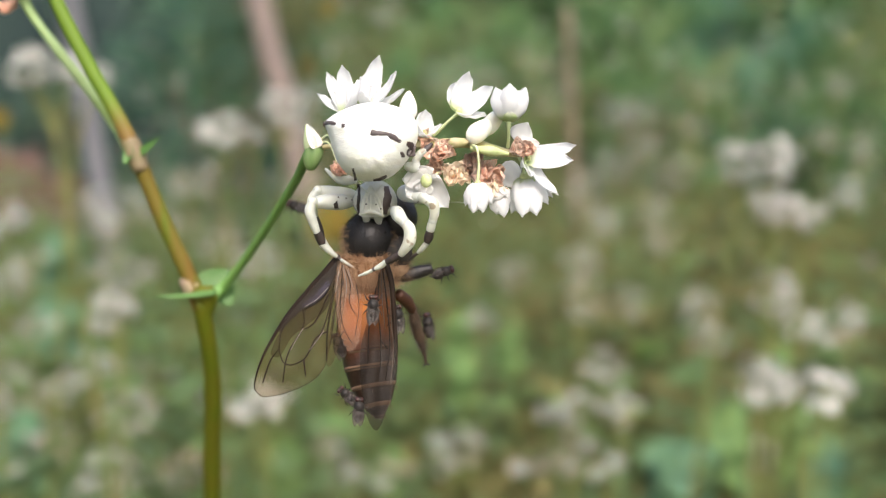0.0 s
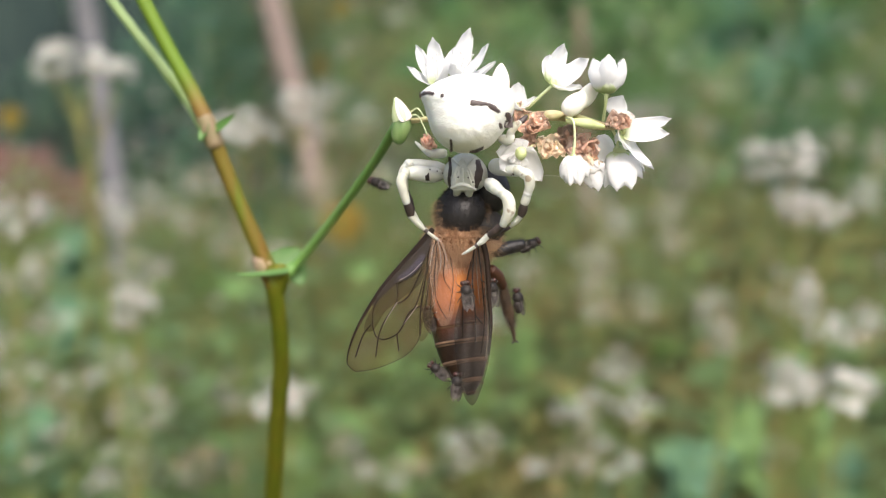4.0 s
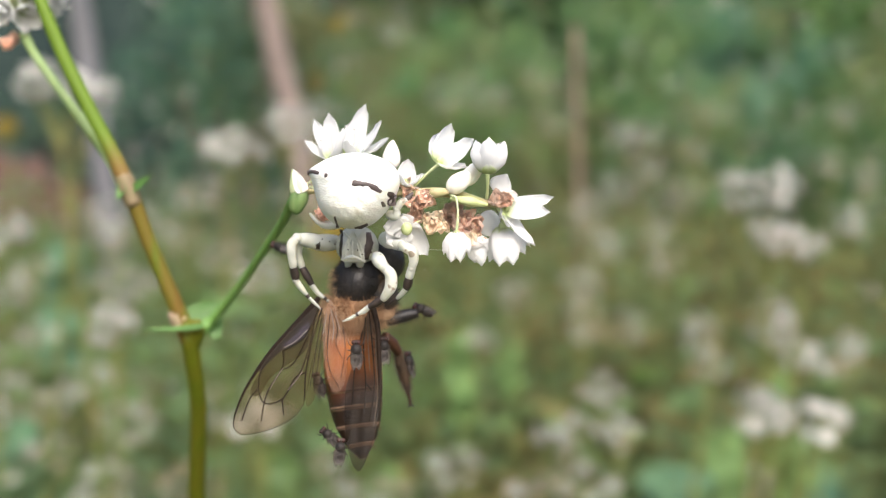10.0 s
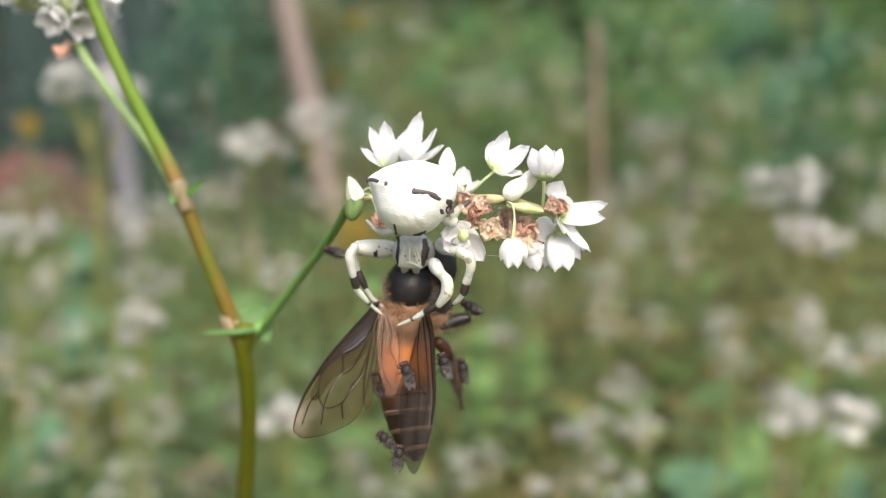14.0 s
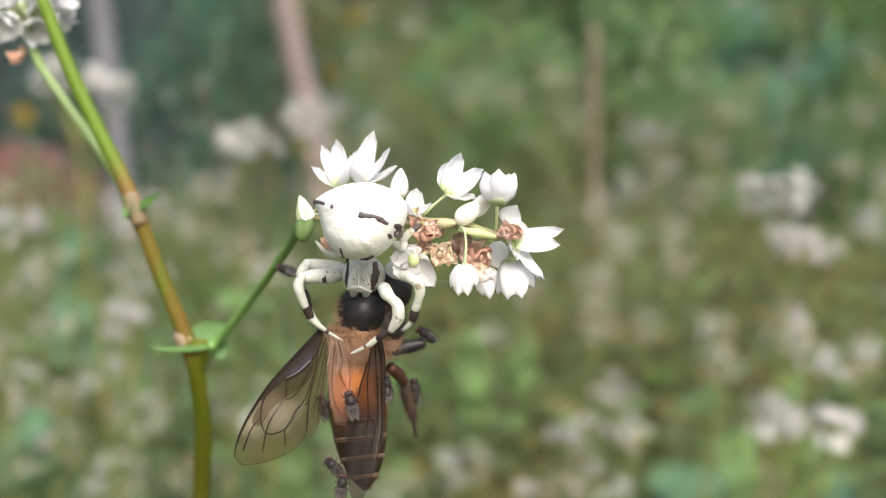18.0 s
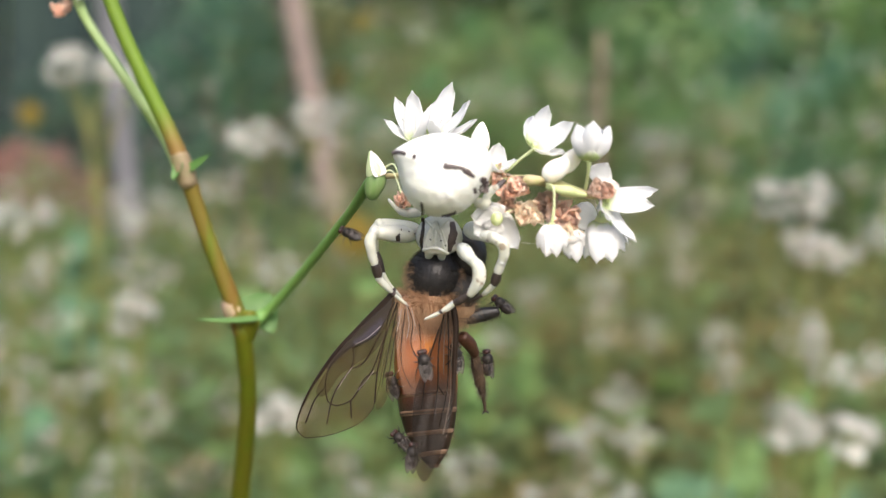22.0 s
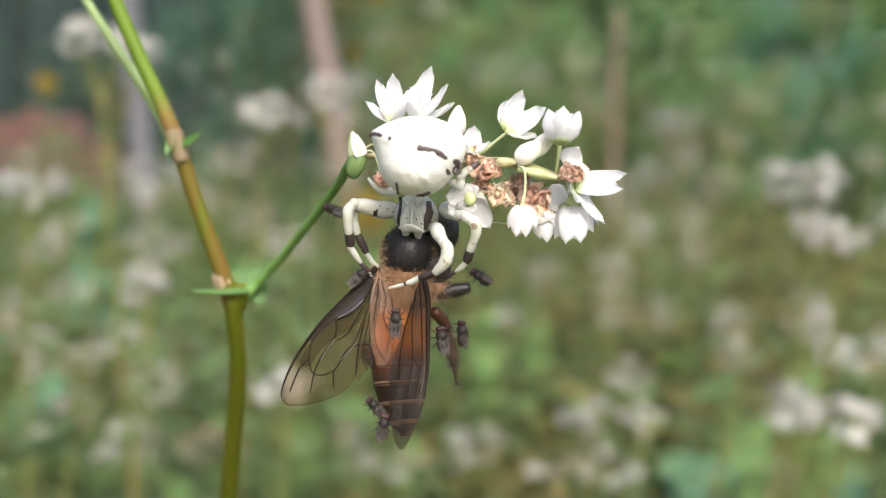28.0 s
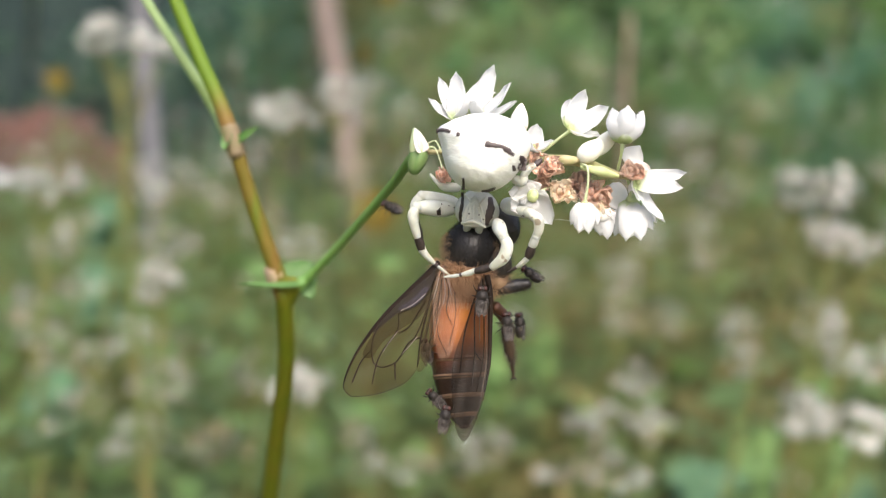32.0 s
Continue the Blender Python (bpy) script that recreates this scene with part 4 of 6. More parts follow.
# abdomen: overlapping rings along the body's axis
ax_pts = [(-6.66, 89.40, -2.57), (-6.57, 89.40, -4.09), (-6.36, 89.40, -6.62), (-6.14, 89.20, -8.87), (-5.82, 88.90, -11.10), (-5.50, 88.50, -13.05), (-5.14, 88.00, -14.90)]
axis_line = smooth_path(ax_pts, 16)
half = np.interp(np.linspace(0, 1, len(axis_line)), (0, 0.06, 0.15, 0.33, 0.5, 0.66, 0.78, 0.88, 0.95, 1), (1.5, 2.2, 2.6, 2.72, 2.62, 2.35, 1.98, 1.5, 1.0, 0.45))
cuts = (0, 12, 47, 58, 72, 86, 96)
for k in range(6):
    lo, hi = cuts[k], min(cuts[k + 1] + 3, len(axis_line) - 1)
    r = half[lo:hi + 1] * (1 + np.linspace(-0.012, 0.018, hi + 1 - lo))
    mt = (BEE_TAWNY, BEE_ORANGE, BEE_AMBER, BEE_DARK, BEE_DARK, BEE_DARK)[k]
    ring = part("abdomen_ring", tube(axis_line[lo:hi + 1], r, 40, 1, 0, 0.86, k == 5), mt, bee, ("tawny furred abdomen root", "orange abdomen ring", "red-brown abdomen ring", "dark brown abdomen ring", "dark brown abdomen ring", "dark abdomen tip")[k])
    if 1 < k < 6:
        part("pale_band", tube(axis_line[lo + 1:lo + 5], half[lo + 1:lo + 5] * 1.012 + 0.012, 40, 1, 0, 0.86, False), BEE_BAND, ring, "thin pale band")
    if k == 1:
        tufts = [(axis_line[i] + half[i] * np.array((math.cos(w), 0.86 * math.sin(w), 0)), (0.3 * math.cos(w), 0.3 * math.sin(w), -1)) for i in range(7, 17) for w in np.arange(0, 6.283, 0.035)]
        part("fur", hairs(tufts, 0.75, 0.012, 33, (0, 0, -0.5)), BEE_FUR_TAN, ring, "tan fur at the abdomen's root")
    if k > 2:
        fringe = []
        for w in np.arange(0, 6.283, 0.07):
            fringe.append((axis_line[hi - 1] + half[hi - 1] * np.array((math.cos(w), 0.86 * math.sin(w), 0)), (0.5 * math.cos(w), 0.5 * math.sin(w), -1)))
        part("fringe", hairs(fringe, 0.4, 0.01, 20 + k), BEE_BAND, ring)


def membrane(outline, mat, name, parent, label="", rings=20, sag=0.0, origin=0, pleat=0.0, folds=3.0):
    """A thin wing skin inside a smooth closed outline, pleated along the way from its root to the farthest place."""
    p = np.array(outline, float)
    q = np.vstack([p, p[:2]])
    line = smooth_path(q, 7)[:len(p) * 7]
    c = line.mean(axis=0)
    v = [c]
    for k in range(1, rings + 1):
        v.extend(c + (line - c) * k / rings + np.array((0, sag * (1 - (k / rings) ** 2), 0)))
    n = len(line)
    f = [(0, 1 + i, 1 + (i + 1) % n) for i in range(n)]
    for k in range(rings - 1):
        for i in range(n):
            a, b = 1 + k * n + i, 1 + k * n + (i + 1) % n
            f.append((a, a + n, b + n, b))
    v = np.array(v)
    d = np.linalg.norm(v - p[origin], axis=1)
    if pleat:
        far = v[int(d.argmax())] - p[origin]
        w = np.arctan2((v - p[origin]) @ unit((far[2], 0, -far[0])), np.maximum((v - p[origin]) @ unit(far), 0.3) + 1.5)
        swing = np.array([noise.noise(Vector(u * 0.35)) for u in v])
        v[:, 1] += pleat * np.sin(w * folds * 6.283 + 2.5 * swing) * np.minimum(1, d / 2)
    return part(name, Geo(v, f, d / d.max()), mat, parent, label)


def veins(lines, parent, mat=None, r=0.062):
    for pts in lines:
        part("vein", tube(pts, (r, r * 0.8), 6, 5), mat or VEIN, parent)


wing = membrane([(-8.81, 86.30, -0.60), (-9.68, 86.30, -1.68), (-11.42, 86.30, -3.60), (-13.25, 86.30, -5.80), (-14.85, 86.30, -8.33), (-15.71, 86.30, -10.20), (-16.11, 86.30, -11.64), (-16.06, 86.30, -12.43), (-15.40, 86.30, -12.98), (-14.10, 86.30, -12.82), (-12.71, 86.30, -12.39), (-11.42, 86.30, -11.77), (-10.50, 86.30, -11.06), (-9.86, 86.30, -10.08), (-9.60, 86.30, -8.87), (-9.29, 86.30, -7.01), (-8.99, 86.30, -4.69), (-8.65, 86.30, -2.36)], WING_CLEAR, "forewing", bee, "smoky see-through forewing spread aside", pleat=0.12, folds=5.0)
part("wing_edge", tube([(-8.81, 86.30, -0.60), (-9.68, 86.30, -1.68), (-11.42, 86.30, -3.60), (-13.25, 86.30, -5.80), (-14.85, 86.30, -8.33), (-15.71, 86.30, -10.20), (-16.11, 86.30, -11.64), (-16.06, 86.30, -12.43), (-15.40, 86.30, -12.98)], (0.24, 0.26, 0.2, 0.17, 0.13, 0.1, 0.06, 0.04, 0.03), 8, 5), VEIN, wing, "dark thick leading edge")
part("wing_edge", tube([(-15.40, 86.30, -12.98), (-14.10, 86.30, -12.82), (-12.71, 86.30, -12.39), (-11.42, 86.30, -11.77), (-10.50, 86.30, -11.06), (-9.86, 86.30, -10.08)], (0.03, 0.03, 0.02), 6, 5), VEIN, wing, "fine hind edge")
membrane([(-8.89, 86.10, -0.70), (-9.67, 86.10, -1.77), (-11.41, 86.10, -3.69), (-12.69, 86.10, -5.19), (-13.69, 86.10, -6.59), (-13.92, 86.10, -7.29), (-13.00, 86.10, -6.30), (-11.85, 86.10, -5.27), (-10.70, 86.10, -4.79), (-9.70, 86.10, -3.67), (-9.02, 86.10, -2.14)], WING_FRONT, "dark_cell", wing, "dark brown front of the wing")
# the sheen itself: a flat bluish film laid just before the dark cell
membrane([(-9.47, 85.90, -2.93), (-9.78, 85.90, -3.76), (-10.69, 85.90, -4.60), (-11.66, 85.90, -4.98), (-11.85, 85.90, -4.80), (-10.84, 85.90, -4.01), (-10.02, 85.90, -3.07), (-9.65, 85.90, -2.74)], WING_SHEEN, "sheen_patch", wing, "bluish patch painted in as the wing's sheen")
veins(([(-8.66, 86.30, -1.43), (-9.79, 86.30, -3.77), (-10.71, 86.30, -4.71), (-11.77, 86.30, -5.32)],
       [(-11.87, 86.30, -5.18), (-11.85, 86.30, -6.81), (-13.03, 86.30, -8.82), (-13.44, 86.30, -10.08), (-13.65, 86.30, -11.70)],
       [(-11.87, 86.30, -5.05), (-13.02, 86.30, -6.13), (-13.79, 86.30, -7.30), (-13.96, 86.30, -8.69), (-13.72, 86.30, -9.75), (-13.44, 86.30, -10.08)],
       [(-9.65, 86.30, -4.00), (-10.65, 86.30, -6.10), (-11.29, 86.30, -6.80), (-11.85, 86.30, -7.04)],
       [(-9.32, 86.30, -4.23), (-10.13, 86.30, -7.02), (-11.27, 86.30, -8.89), (-11.82, 86.30, -9.69), (-12.83, 86.30, -10.16), (-13.44, 86.30, -10.08)],
       [(-11.82, 86.30, -9.69), (-11.66, 86.30, -11.12)],
       [(-9.75, 86.30, -7.25), (-10.68, 86.30, -7.72), (-11.27, 86.30, -8.80)],
       [(-9.02, 86.30, -1.90), (-9.41, 86.30, -5.16), (-9.75, 86.30, -7.25), (-9.82, 86.30, -9.80)],
       [(-15.41, 86.30, -11.72), (-14.79, 86.30, -9.86), (-14.05, 86.30, -8.83)],
       [(-8.43, 86.30, -1.43), (-9.10, 86.30, -3.76), (-9.63, 86.30, -6.09)]), wing, VEIN, 0.07)
membrane([(-8.76, 86.20, -0.74), (-10.50, 86.20, -2.66), (-12.33, 86.20, -4.72), (-13.92, 86.20, -7.29), (-14.69, 86.20, -9.15), (-13.90, 86.20, -9.38), (-12.85, 86.20, -7.74), (-11.38, 86.20, -6.57), (-9.77, 86.20, -5.16), (-9.01, 86.20, -2.83)], WING_SMOKE, "smoky_field", wing, "smoke-brown forward half of the wing")
# painted glints: thin pale strokes beside the forewing's dark veins
veins(([(-11.83, 86.05, -6.93), (-12.47, 86.05, -7.96), (-12.92, 86.05, -8.80)], [(-10.02, 86.05, -7.15), (-10.80, 86.05, -8.22), (-11.26, 86.05, -8.83)], [(-9.64, 85.80, -3.39), (-10.65, 85.80, -4.42), (-11.65, 85.80, -5.03)]), wing, VEIN_GLINT, 0.022)
hind = membrane([(-8.56, 86.35, -1.67), (-9.09, 86.35, -4.69), (-9.61, 86.35, -7.95), (-9.82, 86.35, -9.81), (-9.63, 86.35, -10.32), (-9.12, 86.35, -9.80), (-8.72, 86.35, -8.40), (-8.42, 86.35, -6.08), (-8.17, 86.35, -3.75)], WING_CLEAR, "hindwing", bee, "smaller see-through hindwing", pleat=0.06)
veins(([(-8.56, 86.30, -2.36), (-8.99, 86.30, -5.15), (-9.42, 86.30, -8.41)], [(-8.36, 86.30, -2.82), (-8.70, 86.30, -5.61), (-9.04, 86.30, -8.87)]), hind, VEIN, 0.04)
root = membrane([(-8.20, 86.20, -0.60), (-7.26, 86.00, -2.35), (-6.64, 85.90, -3.63), (-6.39, 85.80, -5.11), (-6.56, 85.90, -6.96), (-6.91, 86.00, -8.45), (-7.74, 86.10, -8.93), (-8.40, 86.00, -7.22), (-8.76, 86.20, -4.68), (-8.83, 86.20, -2.60)], WING_PALE, "hindwing", bee, "pale shining hindwing folded over the abdomen", pleat=0.14, folds=4.0)
veins(([(-7.95, 85.70, -1.67), (-7.48, 85.70, -3.04), (-7.55, 85.70, -4.66), (-6.94, 85.70, -5.85)], [(-8.18, 85.80, -1.90), (-8.33, 85.80, -5.13), (-8.03, 85.80, -6.97), (-7.19, 85.80, -8.44)], [(-6.97, 85.70, -3.04), (-6.72, 85.70, -5.11), (-7.06, 85.70, -7.64)]), root, VEIN, 0.035)
# pale strokes for the light that glances off the hindwing's root
veins(([(-8.09, 85.60, -1.44), (-7.80, 85.60, -3.05), (-7.88, 85.60, -4.20)], [(-7.68, 85.60, -1.80), (-7.25, 85.60, -3.27)], [(-8.46, 85.70, -1.90), (-8.76, 85.70, -3.75)]), root, VEIN_GLINT, 0.028)
folded = membrane([(-4.59, 85.60, -1.16), (-3.88, 85.60, -2.12), (-3.66, 85.60, -5.03), (-3.49, 85.40, -7.92), (-3.51, 84.70, -10.72), (-3.97, 84.00, -13.02), (-4.85, 83.40, -15.25), (-5.62, 83.60, -14.88), (-6.16, 84.00, -13.07), (-6.54, 84.70, -10.80), (-6.53, 85.40, -8.48), (-5.92, 85.60, -6.06), (-5.30, 85.60, -3.61)], WING_DARK, "forewing", bee, "dark folded forewing over the abdomen", pleat=0.06, folds=9.0)
part("wing_edge", tube([(-4.29, 85.60, -1.40), (-3.86, 85.60, -3.09), (-3.64, 85.60, -6.00), (-3.47, 85.30, -8.87), (-3.64, 84.70, -11.21)], (0.26, 0.24, 0.2, 0.16, 0.06), 8, 5), VEIN, folded, "dark thick leading edge")
veins(([(-4.67, 85.60, -1.65), (-4.25, 85.60, -5.04), (-4.01, 85.40, -8.41), (-4.32, 84.70, -11.22)], [(-4.95, 85.60, -2.15), (-5.07, 85.60, -5.06), (-4.80, 85.50, -7.96), (-4.81, 84.70, -10.76)], [(-5.21, 85.60, -3.37), (-5.81, 85.60, -6.54), (-5.90, 85.00, -9.86)], [(-4.80, 85.50, -7.96), (-4.20, 85.40, -8.66)]), folded)
# lengthwise highlights on the folded wing, drawn as pale strokes
veins(([(-4.08, 85.60, -1.88), (-3.93, 85.60, -6.01), (-3.71, 85.40, -8.89), (-3.92, 84.50, -11.66)], [(-4.77, 85.60, -1.85), (-4.71, 85.60, -4.08), (-4.44, 85.60, -6.99)]), folded, VEIN_GLINT, 0.045)

# the bee's legs
fore = part("leg", tube([(-4.01, 87.90, -2.20), (-2.96, 88.30, -2.38), (-1.61, 88.70, -2.06), (-0.60, 88.80, -1.79)], (0.5, 0.6, 0.6, 0.45), 14, 6, 0.1), BEE_BLACK, bee, "stout black middle leg")
fore_geo = tube([(-3.46, 88.10, -2.29), (-1.61, 88.70, -2.06), (-0.60, 88.80, -1.79)], (0.55, 0.58, 0.45), 14, 6)
part("leg_hair", hairs(shell_spots(fore_geo, 500, 6), 0.35, 0.014, 6), BEE_FUR_BLACK, fore)
hindleg = part("leg", tube([(-3.32, 88.60, -4.11), (-2.71, 89.30, -4.70), (-2.20, 90.30, -5.59)], (0.55, 0.55, 0.42), 14, 6, 0.12), BEE_BROWN, bee, "brown hind leg")
shin = tube([(-2.31, 90.20, -5.35), (-1.97, 90.80, -6.69), (-1.62, 91.30, -8.09), (-1.29, 91.70, -9.20)], (0.34, 0.50, 0.46, 0.26), 14, 8, 0.2, 0.7)
part("shin", shin, BEE_LEG, hindleg, "flat bristly brown shin")
part("leg_hair", hairs(shell_spots(shin, 900, 7), 0.5, 0.014, 7, (0, 0, -0.6)), BEE_LEG, hindleg)
foot = [(-1.29, 91.70, -9.20), (-1.11, 92.00, -10.02), (-0.99, 92.20, -10.73)]
part("foot", tube(foot, (0.22, 0.18, 0.15), 8, 6, 0.35), BEE_LEG, hindleg)
for dx, dz in ((0.32, -0.15), (-0.22, -0.28)):
    part("claw", tube([foot[2], np.array(foot[2]) + (dx, -0.1, dz)], (0.12, 0.05), 6, 3), BEE_BLACK, hindleg)
part("leg_hair", hairs(shell_spots(tube(foot, (0.22, 0.18, 0.15), 8, 6), 160, 9), 0.3, 0.012, 9, (0, 0, -0.6)), BEE_LEG, hindleg)

# a silk thread beside the head
thread = thing("silk_thread", (0.41, 85.00, 4.09), "fine silk thread across the flowers", "thread")
part("strand", tube([(-0.93, 85.00, 3.87), (0.98, 84.80, 4.05), (2.66, 84.60, 3.94)], (0.012, 0.012), 5, 5), SILK, thread)


# ---- small flies ----
def fly_model():
    """One fly, two millimetres long, facing +x with its back to +z."""
    ob = thing("fly", (0, 0, 0), "small dark fly with red eyes feeding on the bee", "fly", "flies on the bee", m=Matrix())
    th = part("thorax", ball((0.22, 0, 0), (0.5, 0.44, 0.44), 16, 10, 0.04), FLY_BLACK, ob)
    rnd = shell_spots(ball((0.22, 0, 0), (0.46, 0.38, 0.40), 16, 10), 26, 8, lambda p, n: n[2] > 0.1)
    part("bristles", hairs(rnd, 0.28, 0.012, 8, (0, 0, 0)), FLY_BLACK, th)
    ab = part("abdomen", ball((-0.48, 0, -0.08), (0.62, 0.44, 0.40), 16, 10, 0.04), FLY_GREY, ob)
    hd = part("head", ball((0.80, 0, -0.04), (0.2, 0.33, 0.3), 14, 10), FLY_GREY, ob)
    for s in (-1, 1):
        part("eye", ball((0.80, 0.19 * s, 0.02), (0.2, 0.18, 0.26), 14, 10), FLY_EYE, hd, "dark red eye")
        w = part("wing", blade((0.12, 0.2 * s, 0.34), (-1.35, 0.20 * s, 0.28 + 0.03 * s), 0.60, (0, 0.15 * s, 1), 0.1, 0.03, 0.015, 12, 6, 0.7, 0.2), FLY_WING, ob, "clear grey wing")
        part("vein", tube([(0.12, 0.24 * s, 0.37), (-0.5, 0.44 * s, 0.36 + 0.03 * s), (-1.25, 0.28 * s, 0.30 + 0.03 * s)], (0.022, 0.01), 5, 5), VEIN, w)
        for x0, dx, reach_ in ((0.45, 0.45, 0.75), (0.2, 0.02, 0.9), (-0.02, -0.5, 0.9)):
            part("leg", tube([(x0, 0.25 * s, -0.2), (x0 + dx * 0.5, (0.22 + reach_ * 0.38) * s, 0.02), (x0 + dx * 0.9, (0.22 + reach_ * 0.5) * s, -0.4), (x0 + dx * 1.2, (0.22 + reach_ * 0.55) * s, -0.62)], (0.06, 0.045, 0.03, 0.02), 6, 3), FLY_BLACK, ob)
    return ob


def fly_pose(place, heading, back=(0, -1, 0), size=1.0):
    """heading: degrees from the right, anticlockwise as seen from the lens; back: the way that its back looks."""
    h = Vector((math.cos(radians(heading)), 0, math.sin(radians(heading))))
    b = Vector(back)
    b = (b - h * b.dot(h)).normalized()
    y = b.cross(h)
    m = Matrix((h, y, b)).transposed().to_4x4()
    return SITE @ Matrix.Translation(Vector(place) * 0.001) @ m @ Matrix.Scale(size, 4)


